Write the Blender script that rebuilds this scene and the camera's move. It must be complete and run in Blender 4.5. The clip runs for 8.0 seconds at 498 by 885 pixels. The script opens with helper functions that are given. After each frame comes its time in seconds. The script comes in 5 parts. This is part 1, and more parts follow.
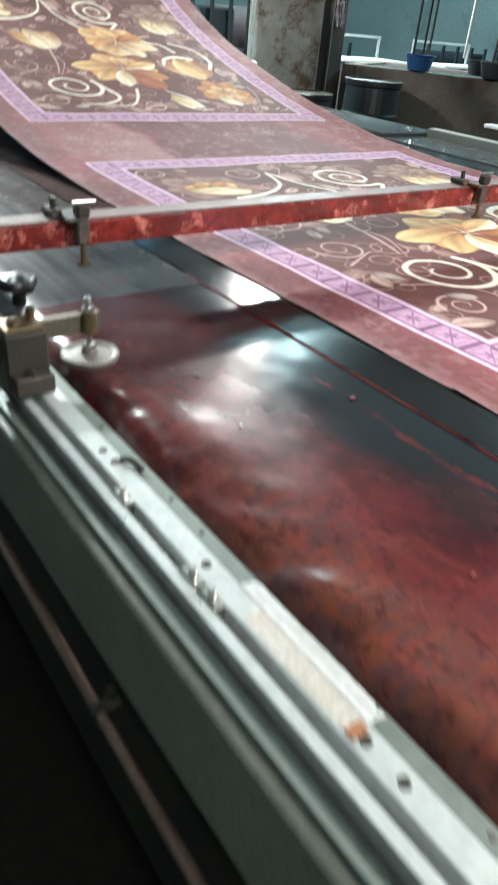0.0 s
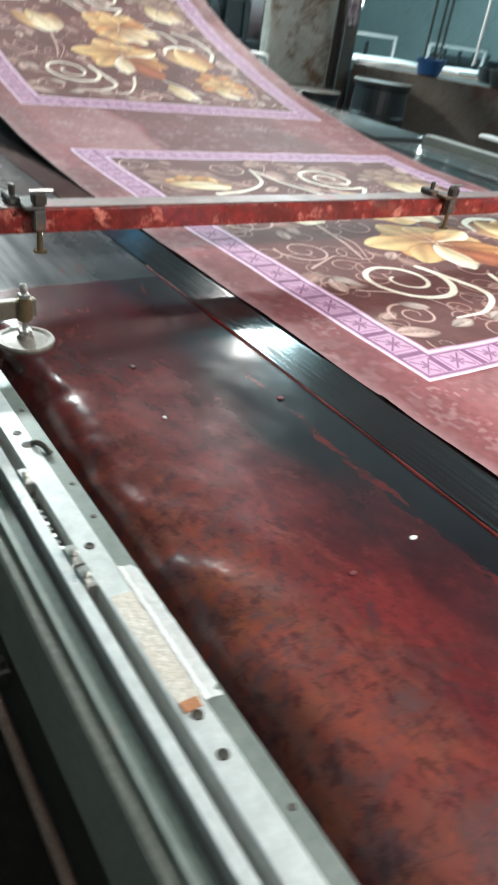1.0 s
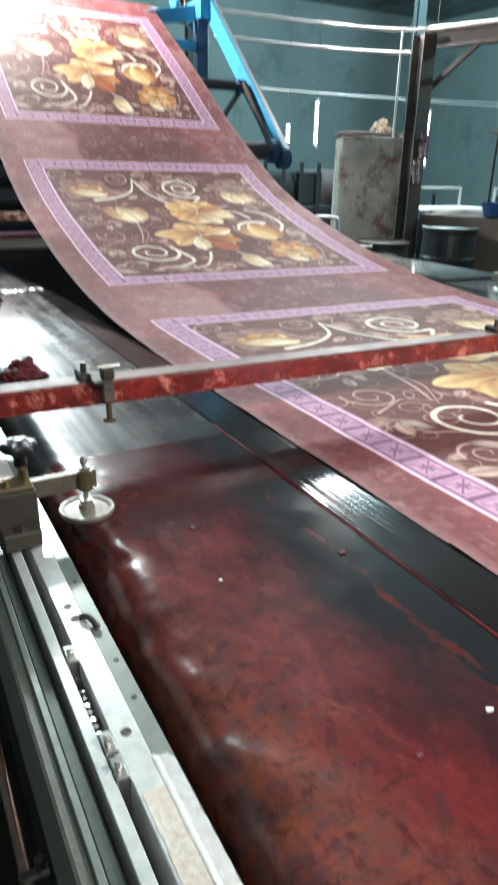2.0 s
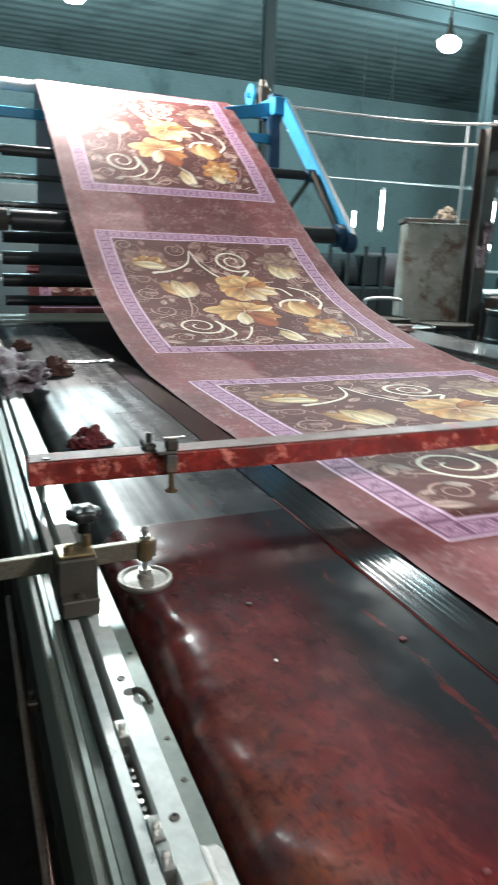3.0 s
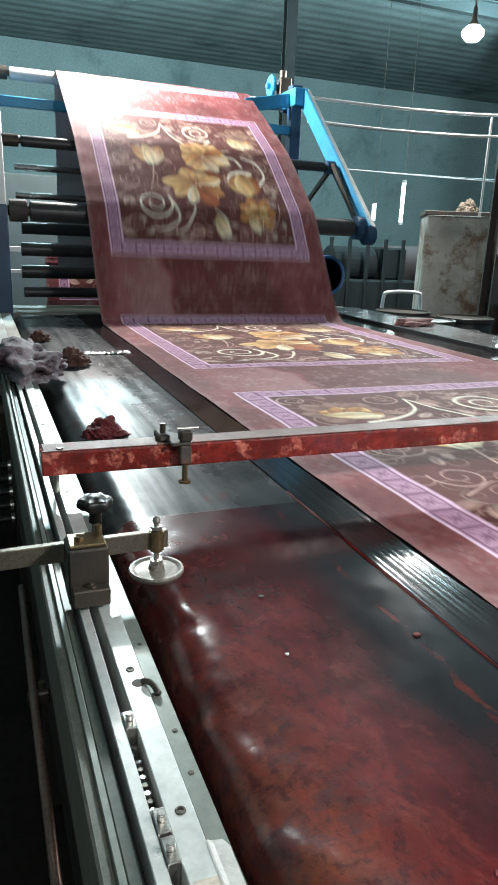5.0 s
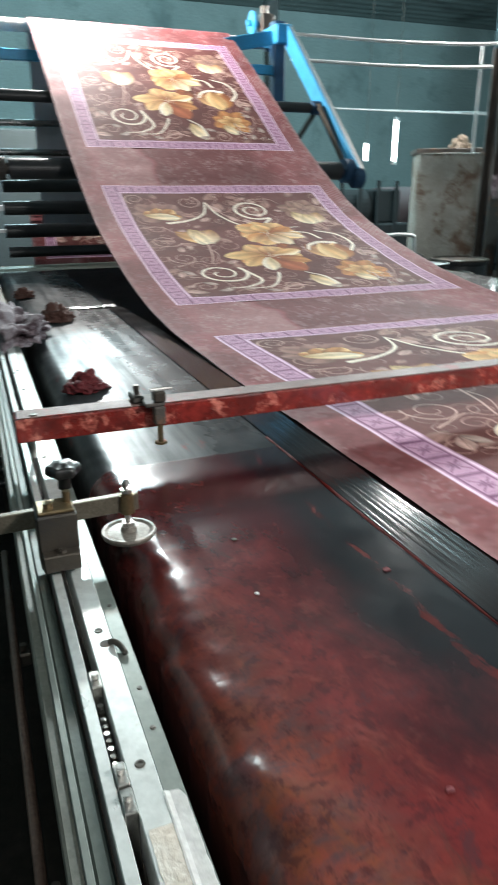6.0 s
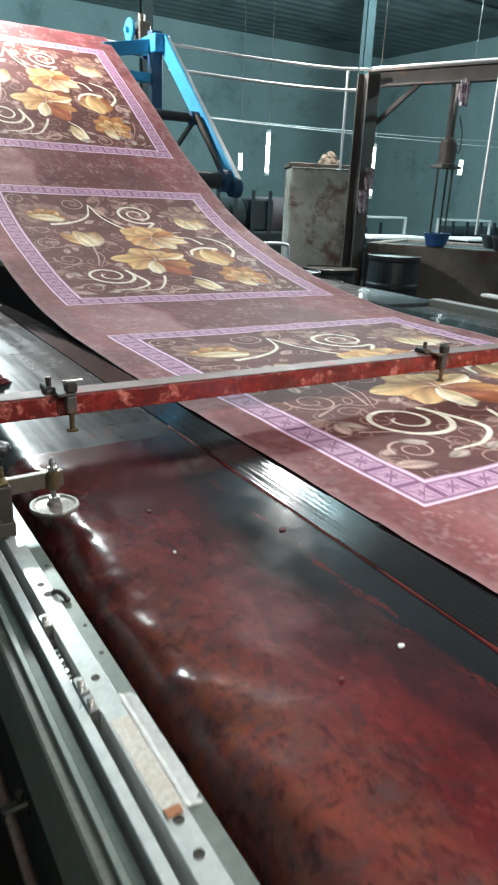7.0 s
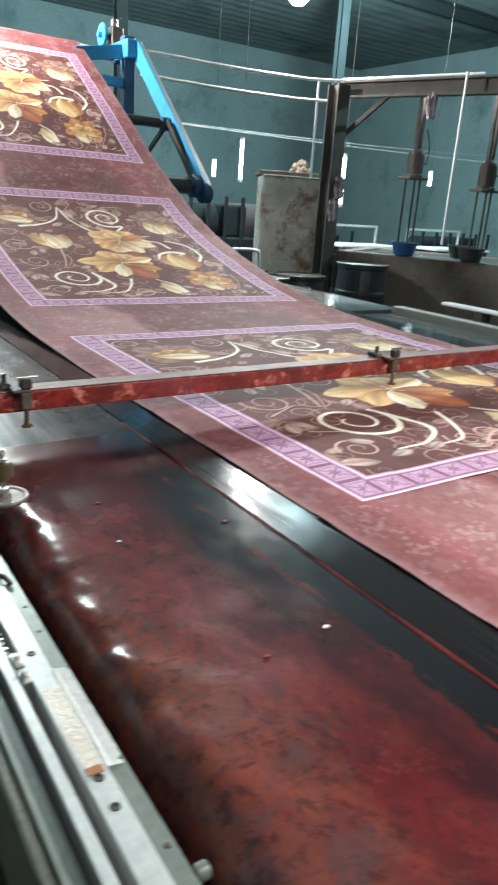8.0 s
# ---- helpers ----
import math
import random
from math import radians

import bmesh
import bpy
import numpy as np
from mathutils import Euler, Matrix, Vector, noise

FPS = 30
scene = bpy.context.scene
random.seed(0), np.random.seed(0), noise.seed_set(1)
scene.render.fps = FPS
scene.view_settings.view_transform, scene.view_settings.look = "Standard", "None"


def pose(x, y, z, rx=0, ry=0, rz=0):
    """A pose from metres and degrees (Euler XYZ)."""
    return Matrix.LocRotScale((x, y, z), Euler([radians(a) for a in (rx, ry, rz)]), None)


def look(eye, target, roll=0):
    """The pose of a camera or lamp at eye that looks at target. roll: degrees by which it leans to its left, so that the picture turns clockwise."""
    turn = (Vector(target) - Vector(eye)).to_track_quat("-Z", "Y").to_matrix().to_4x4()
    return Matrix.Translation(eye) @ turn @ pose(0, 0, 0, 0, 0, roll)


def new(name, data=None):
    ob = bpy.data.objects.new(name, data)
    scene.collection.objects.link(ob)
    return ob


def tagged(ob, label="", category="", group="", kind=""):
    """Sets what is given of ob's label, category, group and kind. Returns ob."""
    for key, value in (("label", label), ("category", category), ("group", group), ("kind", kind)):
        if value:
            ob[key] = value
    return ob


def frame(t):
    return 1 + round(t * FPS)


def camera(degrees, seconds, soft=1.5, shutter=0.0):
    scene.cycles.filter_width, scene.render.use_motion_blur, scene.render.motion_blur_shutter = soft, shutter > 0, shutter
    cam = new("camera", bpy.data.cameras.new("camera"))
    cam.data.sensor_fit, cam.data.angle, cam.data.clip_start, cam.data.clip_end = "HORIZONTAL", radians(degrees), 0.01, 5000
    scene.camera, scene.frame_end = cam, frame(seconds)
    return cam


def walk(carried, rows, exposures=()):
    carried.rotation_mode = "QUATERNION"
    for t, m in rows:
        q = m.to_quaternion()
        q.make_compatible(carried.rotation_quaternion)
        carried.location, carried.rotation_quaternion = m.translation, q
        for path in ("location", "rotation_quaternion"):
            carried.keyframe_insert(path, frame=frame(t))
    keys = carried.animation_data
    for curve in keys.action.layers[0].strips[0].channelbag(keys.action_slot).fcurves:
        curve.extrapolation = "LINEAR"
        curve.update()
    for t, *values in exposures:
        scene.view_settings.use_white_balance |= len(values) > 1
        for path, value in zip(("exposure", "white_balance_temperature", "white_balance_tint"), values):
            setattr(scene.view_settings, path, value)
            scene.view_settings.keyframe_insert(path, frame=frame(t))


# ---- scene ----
cam = camera(40.05, 8.0, soft=1.6, shutter=0.9)
PATH = [
    (0.0, pose(-0.3103, 0.3060, 1.4926, 57.961, -4.707, -35.427)),
    (0.2, pose(-0.3339, 0.2700, 1.4821, 57.491, -5.932, -34.855)),
    (0.5, pose(-0.3234, 0.2372, 1.4825, 59.010, -3.940, -32.379)),
    (0.7, pose(-0.2952, 0.2192, 1.4894, 59.541, -5.649, -34.780)),
    (1.0, pose(-0.2326, 0.2078, 1.5328, 57.138, -7.907, -33.635)),
    (1.2, pose(-0.1978, 0.2053, 1.5401, 54.852, -5.043, -29.922)),
    (1.5, pose(-0.1676, 0.2052, 1.5379, 62.187, -2.722, -24.782)),
    (1.7, pose(-0.1577, 0.2030, 1.5475, 65.457, -2.160, -27.799)),
    (2.8, pose(-0.1592, 0.1860, 1.5655, 73.539, -0.934, -24.301)),
    (3.0, pose(-0.1673, 0.2025, 1.5616, 74.289, -2.096, -22.592)),
    (3.5, pose(-0.1750, 0.2227, 1.5617, 73.137, -2.580, -20.316)),
    (4.0, pose(-0.1832, 0.2252, 1.5559, 74.890, -2.296, -19.079)),
    (4.5, pose(-0.1721, 0.2180, 1.5542, 74.391, -2.933, -19.993)),
    (4.7, pose(-0.1631, 0.2147, 1.5502, 74.017, -2.597, -20.794)),
    (5.8, pose(-0.1199, 0.1982, 1.5684, 71.813, -0.803, -20.367)),
    (6.0, pose(-0.0967, 0.1884, 1.5678, 69.672, 0.161, -21.560)),
    (6.5, pose(-0.1552, 0.1166, 1.5964, 71.496, -1.006, -27.908)),
    (7.0, pose(-0.2311, 0.0459, 1.5869, 70.239, -2.537, -31.489)),
    (7.5, pose(-0.2486, 0.0062, 1.5881, 69.903, -2.904, -32.149)),
    (8.0, pose(-0.2138, -0.0404, 1.5907, 70.811, -3.746, -33.369)),
]
walk(cam, PATH, [(0.0, 0.40), (0.5, 0.28), (1.0, 0.34), (1.6, 0.34), (2.8, 0.02), (4.5, 0.0), (6.0, 0.0), (7.0, 0.0), (8.0, 0.06)])

# ---------------------------------------------------------------- light
world = bpy.data.worlds.new("hall_air")
scene.world = world
world.use_nodes = True
world.node_tree.nodes["Background"].inputs[0].default_value = (0.25, 0.5, 0.55, 1)
world.node_tree.nodes["Background"].inputs[1].default_value = 0.035


def lamp(name, kind, where, watts, colour, size=0.3, target=None):
    data = bpy.data.lights.new(name, kind)
    data.energy, data.color = watts, colour
    if kind == "POINT":
        data.shadow_soft_size = size
    elif kind == "AREA":
        data.shape, data.size = "DISK", size
    ob = new(name, data)
    ob.matrix_world = look(where, target if target else (where[0], where[1], 0)) if kind != "POINT" else pose(*where)
    return ob


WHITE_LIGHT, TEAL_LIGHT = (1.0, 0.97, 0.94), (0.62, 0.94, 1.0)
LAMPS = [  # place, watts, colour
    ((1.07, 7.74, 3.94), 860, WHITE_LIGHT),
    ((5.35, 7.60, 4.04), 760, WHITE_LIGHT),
    # two lamps out of view, placed by the bar's shadow and the lit rim
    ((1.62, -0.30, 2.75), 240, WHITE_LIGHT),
    ((-0.50, -0.45, 2.86), 12, WHITE_LIGHT),
    # three added fill lamps, out of view, that brighten the walls and roof
    ((9.50, 11.5, 5.75), 1650, TEAL_LIGHT),
    ((1.70, 13.0, 5.85), 2000, TEAL_LIGHT),
    ((11.6, 5.0, 5.60), 1000, TEAL_LIGHT),
]
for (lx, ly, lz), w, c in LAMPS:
    lamp("hall_or_fill_light", "POINT", (lx, ly, lz - 0.26), w, c, 0.13)


# ---------------------------------------------------------------- materials
def material(name, colour, rough=0.6, metal=0.0, second=None, scale=8.0, amount=0.5, bump=0.1, fine=60.0, coat=0.0, stain=None, stain_scale=2.0, stain_at=0.55, spec=0.5):
    """A surface of one paint or metal with blotches, fine grain, relief and optional stains."""
    m = bpy.data.materials.new(name)
    m.use_nodes = True
    nt = m.node_tree
    b = nt.nodes["Principled BSDF"]
    co = nt.nodes.new("ShaderNodeTexCoord")

    def noise_node(s, detail=6.0, rough_=0.6):
        n = nt.nodes.new("ShaderNodeTexNoise")
        n.inputs["Scale"].default_value, n.inputs["Detail"].default_value, n.inputs["Roughness"].default_value = s, detail, rough_
        nt.links.new(co.outputs["Object"], n.inputs["Vector"])
        return n

    def ramp(src, a, c):
        r = nt.nodes.new("ShaderNodeMapRange")
        r.inputs["From Min"].default_value, r.inputs["From Max"].default_value = a, c
        nt.links.new(src, r.inputs["Value"])
        return r.outputs[0]

    def mix(fac, a, c):
        x = nt.nodes.new("ShaderNodeMix")
        x.data_type = "RGBA"
        nt.links.new(fac, x.inputs["Factor"])
        for v, i in ((a, "A"), (c, "B")):
            sock = [k for k in x.inputs if k.name == i and k.type == "RGBA"][0]
            if isinstance(v, tuple):
                sock.default_value = (*v, 1)
            else:
                nt.links.new(v, sock)
        return [k for k in x.outputs if k.type == "RGBA"][0]

    second = second or tuple(c * 0.55 for c in colour)
    big, small = noise_node(scale), noise_node(fine, 3.0)
    col = mix(ramp(big.outputs["Fac"], 0.5 - 0.25 / max(amount, 0.05) * 0.5, 0.5 + 0.35), colour, second)
    grain = mix(ramp(small.outputs["Fac"], 0.3, 0.9), col, tuple(c * 0.75 for c in second))
    col = grain
    if stain:
        st = noise_node(stain_scale, 8.0, 0.7)
        col = mix(ramp(st.outputs["Fac"], stain_at, stain_at + 0.12), col, stain)
    nt.links.new(col, b.inputs["Base Color"])
    rr = nt.nodes.new("ShaderNodeMapRange")
    rr.inputs["To Min"].default_value, rr.inputs["To Max"].default_value = max(rough - 0.12, 0.03), min(rough + 0.15, 1)
    nt.links.new(big.outputs["Fac"], rr.inputs["Value"])
    nt.links.new(rr.outputs[0], b.inputs["Roughness"])
    b.inputs["Metallic"].default_value = metal
    b.inputs["Coat Weight"].default_value = coat
    b.inputs["Specular IOR Level"].default_value = spec
    if bump:
        bp = nt.nodes.new("ShaderNodeBump")
        bp.inputs["Strength"].default_value, bp.inputs["Distance"].default_value = bump, 0.004
        nt.links.new(small.outputs["Fac"], bp.inputs["Height"])
        nt.links.new(bp.outputs["Normal"], b.inputs["Normal"])
    return m


def glow(name, colour, strength):
    m = bpy.data.materials.new(name)
    m.use_nodes = True
    b = m.node_tree.nodes["Principled BSDF"]
    b.inputs["Base Color"].default_value = (0.8, 0.8, 0.8, 1)
    b.inputs["Emission Color"].default_value = (*colour, 1)
    b.inputs["Emission Strength"].default_value = strength
    return m


ALU = material("worn_aluminium", (0.74, 0.76, 0.74), 0.30, 0.45, (0.58, 0.61, 0.59), 9, 0.4, 0.05, 60, stain=(0.36, 0.29, 0.22), stain_scale=9, stain_at=0.60)
ALU_DULL = material("dull_aluminium", (0.22, 0.235, 0.21), 0.40, 0.4, (0.15, 0.175, 0.16), 6, 0.5, 0.06, 60, stain=(0.22, 0.15, 0.10), stain_scale=6, stain_at=0.64)
PLATE = material("grey_machine_paint", (0.27, 0.265, 0.225), 0.5, 0.1, (0.17, 0.17, 0.14), 5, 0.6, 0.1, 120, stain=(0.14, 0.10, 0.08), stain_scale=4, stain_at=0.64)
WET_PLATE = material("wet_dark_plate", (0.10, 0.11, 0.11), 0.22, 0.3, (0.05, 0.055, 0.06), 3, 0.6, 0.05, 60, coat=0.3)
DARK_STEEL = material("oily_dark_steel", (0.05, 0.05, 0.05), 0.45, 0.6, (0.1, 0.08, 0.06), 12, 0.6, 0.2, 120)
STEEL = material("bright_steel", (0.6, 0.6, 0.58), 0.3, 0.9, (0.35, 0.33, 0.3), 40, 0.5, 0.1, 300)
BRASS = material("tarnished_brass", (0.26, 0.19, 0.10), 0.4, 0.8, (0.16, 0.12, 0.07), 30, 0.6, 0.2, 200)
BLACK_PLASTIC = material("black_plastic", (0.008, 0.009, 0.009), 0.35, 0, (0.02, 0.02, 0.02), 30, 0.4, 0.08, 200)
RUBBER = material("black_rubber_roller", (0.02, 0.022, 0.024), 0.4, 0, (0.05, 0.05, 0.055), 9, 0.5, 0.15, 120)
CHROME = material("roller_chrome", (0.6, 0.62, 0.63), 0.22, 0.95, (0.4, 0.4, 0.4), 12, 0.4, 0.05, 200)
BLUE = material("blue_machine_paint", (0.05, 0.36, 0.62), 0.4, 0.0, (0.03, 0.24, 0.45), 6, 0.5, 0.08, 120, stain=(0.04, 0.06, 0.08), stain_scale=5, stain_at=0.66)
# darker copy of the blue paint; shade is put into its colour
BLUE_SHADED = material("blue_paint_shaded_tone", (0.02, 0.09, 0.2), 0.45, 0.0, (0.02, 0.05, 0.1), 6, 0.5, 0.08, 120)
GREY_POST = material("grey_post_paint", (0.42, 0.45, 0.45), 0.5, 0.1, (0.28, 0.3, 0.3), 6, 0.5, 0.1, 120, stain=(0.15, 0.1, 0.07), stain_scale=6, stain_at=0.65)
RUST = material("rusty_painted_steel", (0.095, 0.088, 0.078), 0.65, 0.2, (0.055, 0.045, 0.04), 7, 0.6, 0.25, 120, stain=(0.2, 0.09, 0.04), stain_scale=5, stain_at=0.58)
WHITE_TANK = material("stained_white_tank", (0.40, 0.41, 0.375), 0.6, 0.0, (0.20, 0.19, 0.16), 5, 0.9, 0.12, 100, stain=(0.11, 0.065, 0.04), stain_scale=3.4, stain_at=0.49)
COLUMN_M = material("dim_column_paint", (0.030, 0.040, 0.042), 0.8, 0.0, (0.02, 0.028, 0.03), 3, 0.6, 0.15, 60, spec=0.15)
CONCRETE = material("stained_concrete", (0.2, 0.175, 0.15), 0.8, 0, (0.1, 0.085, 0.07), 2.5, 0.7, 0.35, 60, stain=(0.1, 0.05, 0.04), stain_scale=1.6, stain_at=0.52)
FLOOR_M = material("wet_dirty_floor", (0.026, 0.021, 0.017), 0.6, 0, (0.010, 0.009, 0.007), 2.0, 0.7, 0.4, 30, stain=(0.03, 0.022, 0.018), stain_scale=3, stain_at=0.6, spec=0.12)
# stained wall; the hall's teal haze is put into its base colour
WALL_M = material("hazy_teal_wall", (0.18, 0.25, 0.255), 0.85, 0, (0.12, 0.17, 0.175), 0.7, 0.7, 0.2, 20, stain=(0.085, 0.125, 0.13), stain_scale=0.8, stain_at=0.56)
# mottled roof sheet, lightened and tinted so its colour carries the haze
CEIL_M = material("hazy_ceiling_sheet", (0.20, 0.265, 0.27), 0.9, 0.0, (0.10, 0.14, 0.145), 0.8, 0.7, 0.2, 20, stain=(0.06, 0.085, 0.09), stain_scale=0.5, stain_at=0.52)
DRUM = material("black_drum_plastic", (0.018, 0.022, 0.024), 0.42, 0, (0.04, 0.045, 0.05), 6, 0.5, 0.1, 90, stain=(0.1, 0.03, 0.03), stain_scale=5, stain_at=0.68)
BLUE_DRUM = material("blue_drum_plastic", (0.05, 0.25, 0.62), 0.4, 0, (0.02, 0.06, 0.18), 6, 0.5, 0.1, 90)
WHITE_PIPE = material("white_conduit", (0.8, 0.82, 0.82), 0.45, 0, (0.6, 0.63, 0.63), 5, 0.4, 0.05, 100)
PAPER = material("white_masking_tape", (0.95, 0.95, 0.93), 0.6, 0, (0.85, 0.84, 0.82), 20, 0.4, 0.2, 120, stain=(0.5, 0.27, 0.14), stain_scale=16, stain_at=0.66)
RAG_RED = material("wet_red_rag", (0.17, 0.012, 0.016), 0.7, 0, (0.06, 0.006, 0.01), 25, 0.6, 0.6, 200)
RAG_BROWN = material("dirty_brown_rag", (0.13, 0.06, 0.045), 0.85, 0, (0.06, 0.025, 0.02), 20, 0.6, 0.6, 200)
RAG_GREY = material("stained_grey_rag", (0.36, 0.32, 0.34), 0.9, 0, (0.13, 0.09, 0.11), 12, 0.9, 0.6, 160, stain=(0.045, 0.022, 0.03), stain_scale=11, stain_at=0.48)
LAMP_GLOW = glow("lamp_glow", (0.9, 1.0, 1.0), 60.0)
TUBE_GLOW = glow("tube_glow", (0.85, 1.0, 1.0), 14.0)


# ---------------------------------------------------------------- mesh helpers
def obj(name, bm, mat, parent=None, label="", smooth=False):
    me = bpy.data.meshes.new(name)
    if smooth:
        for f in bm.faces:
            f.smooth = True
    bm.to_mesh(me)
    bm.free()
    for m in (mat if isinstance(mat, (list, tuple)) else [mat]):
        me.materials.append(m)
    ob = new(name, me)
    if parent:
        ob.parent = parent
    return tagged(ob, label)


def part(name, bm, mat, parent, label="", smooth=False):
    return obj(name, bm, mat, parent, label, smooth)


def thing(name, label, category, at=(0, 0, 0), group="", kind=""):
    e = new(name)
    e.matrix_basis = pose(*at)
    e.empty_display_size = 0.05
    return tagged(e, label, category, group, kind)


def join(*bms):
    out = bmesh.new()
    for b in bms:
        me = bpy.data.meshes.new("tmp")
        b.to_mesh(me)
        out.from_mesh(me)
        bpy.data.meshes.remove(me)
        b.free()
    return out


def box(x0, y0, z0, x1, y1, z1, bevel=0.0, seg=1):
    bm = bmesh.new()
    bmesh.ops.create_cube(bm, size=1, matrix=Matrix.LocRotScale(((x0 + x1) / 2, (y0 + y1) / 2, (z0 + z1) / 2), None, (abs(x1 - x0), abs(y1 - y0), abs(z1 - z0))))
    if bevel:
        bmesh.ops.bevel(bm, geom=bm.edges[:], offset=bevel, segments=seg, affect="EDGES", profile=0.6)
    return bm


def rod(a, c, r, seg=20, r2=None, bevel=0.0):
    """A round bar from a to c."""
    a, c = Vector(a), Vector(c)
    bm = bmesh.new()
    m = Matrix.Translation((a + c) / 2) @ (c - a).to_track_quat("Z", "Y").to_matrix().to_4x4()
    bmesh.ops.create_cone(bm, cap_ends=True, segments=seg, radius1=r, radius2=r if r2 is None else r2, depth=(c - a).length, matrix=m)
    if bevel:
        bmesh.ops.bevel(bm, geom=[e for e in bm.edges if e.calc_face_angle(0) > 1], offset=bevel, segments=2, affect="EDGES")
    return bm


def beam(a, c, w, h, bevel=0.004, up=(0, 0, 1)):
    """A square bar from a to c."""
    a, c = Vector(a), Vector(c)
    f = (c - a).normalized()
    s = f.cross(Vector(up)).normalized()
    u = s.cross(f)
    m = Matrix((s, f, u)).transposed().to_4x4()
    bm = box(-w / 2, -(c - a).length / 2, -h / 2, w / 2, (c - a).length / 2, h / 2, bevel)
    bm.transform(Matrix.Translation((a + c) / 2) @ m)
    return bm


def lathe(profile, centre=(0, 0, 0), seg=28):
    bm = bmesh.new()
    rings = []
    for r, z in profile:
        rings.append([bm.verts.new((centre[0] + r * math.cos(2 * math.pi * k / seg), centre[1] + r * math.sin(2 * math.pi * k / seg), centre[2] + z)) for k in range(seg)])
    for a, c in zip(rings, rings[1:]):
        for k in range(seg):
            bm.faces.new((a[k], a[(k + 1) % seg], c[(k + 1) % seg], c[k]))
    if profile[0][0] > 0:
        bm.faces.new(list(reversed(rings[0])))
    if profile[-1][0] > 0:
        bm.faces.new(rings[-1])
    bmesh.ops.remove_doubles(bm, verts=bm.verts[:], dist=1e-5)
    bmesh.ops.recalc_face_normals(bm, faces=bm.faces[:])
    return bm


def extrude_y(outline, y0, y1, steps=1, closed=True):
    """A profile in x and z, drawn along y."""
    bm = bmesh.new()
    rows = []
    for k in range(steps + 1):
        y = y0 + (y1 - y0) * k / steps
        rows.append([bm.verts.new((x, y, z)) for x, z in outline])
    n = len(outline)
    for a, c in zip(rows, rows[1:]):
        for k in range(n if closed else n - 1):
            bm.faces.new((a[k], a[(k + 1) % n], c[(k + 1) % n], c[k]))
    if closed:
        bm.faces.new(rows[0])
        bm.faces.new(rows[-1])
    bmesh.ops.recalc_face_normals(bm, faces=bm.faces[:])
    return bm


def pipe(points, r, seg=10):
    """A bent round tube through the points."""
    pts = [Vector(p) for p in points]
    bm = bmesh.new()
    rings = []
    side = None
    for i, p in enumerate(pts):
        d = (pts[min(i + 1, len(pts) - 1)] - pts[max(i - 1, 0)]).normalized()
        if side is None:
            side = d.orthogonal().normalized()
        side = (side - d * side.dot(d)).normalized()
        w = d.cross(side)
        rings.append([bm.verts.new(p + side * r * math.cos(2 * math.pi * k / seg) + w * r * math.sin(2 * math.pi * k / seg)) for k in range(seg)])
    for a, c in zip(rings, rings[1:]):
        for k in range(seg):
            bm.faces.new((a[k], a[(k + 1) % seg], c[(k + 1) % seg], c[k]))
    bm.faces.new(list(reversed(rings[0])))
    bm.faces.new(rings[-1])
    bmesh.ops.recalc_face_normals(bm, faces=bm.faces[:])
    return bm


def arc_points(points, n=8):
    """A smooth line through the points."""
    p = [Vector(q) for q in points]
    p = [p[0] * 2 - p[1]] + p + [p[-1] * 2 - p[-2]]
    out = []
    for i in range(1, len(p) - 2):
        for k in range(n):
            t = k / n
            out.append(0.5 * (2 * p[i] + (p[i + 1] - p[i - 1]) * t + (2 * p[i - 1] - 5 * p[i] + 4 * p[i + 1] - p[i + 2]) * t * t + (3 * p[i] - p[i - 1] - 3 * p[i + 1] + p[i + 2]) * t ** 3))
    out.append(p[-2])
    return out


def crumple(sx, sy, sz, seed, rough=0.5, folds=14.0):
    """A heap of cloth: a flattened ball with deep folds, resting on z = 0."""
    bm = bmesh.new()
    bmesh.ops.create_icosphere(bm, subdivisions=5, radius=1)
    off = Vector((seed * 7.3, seed * 3.1, seed * 1.7))
    for v in bm.verts:
        n = noise.fractal(v.co * 1.3 + off, 1.0, 2.0, 3) * rough
        fold = abs(noise.noise(v.co * folds * 0.22 + off * 2)) * 0.55 + abs(noise.noise(v.co * folds * 0.5 + off)) * 0.2
        k = 0.85 + n + fold * rough
        v.co = Vector((v.co.x * sx * k, v.co.y * sy * k, max(v.co.z, -0.25) * sz * k))
    low = min(v.co.z for v in bm.verts)
    for v in bm.verts:
        v.co.z -= low
    return bm


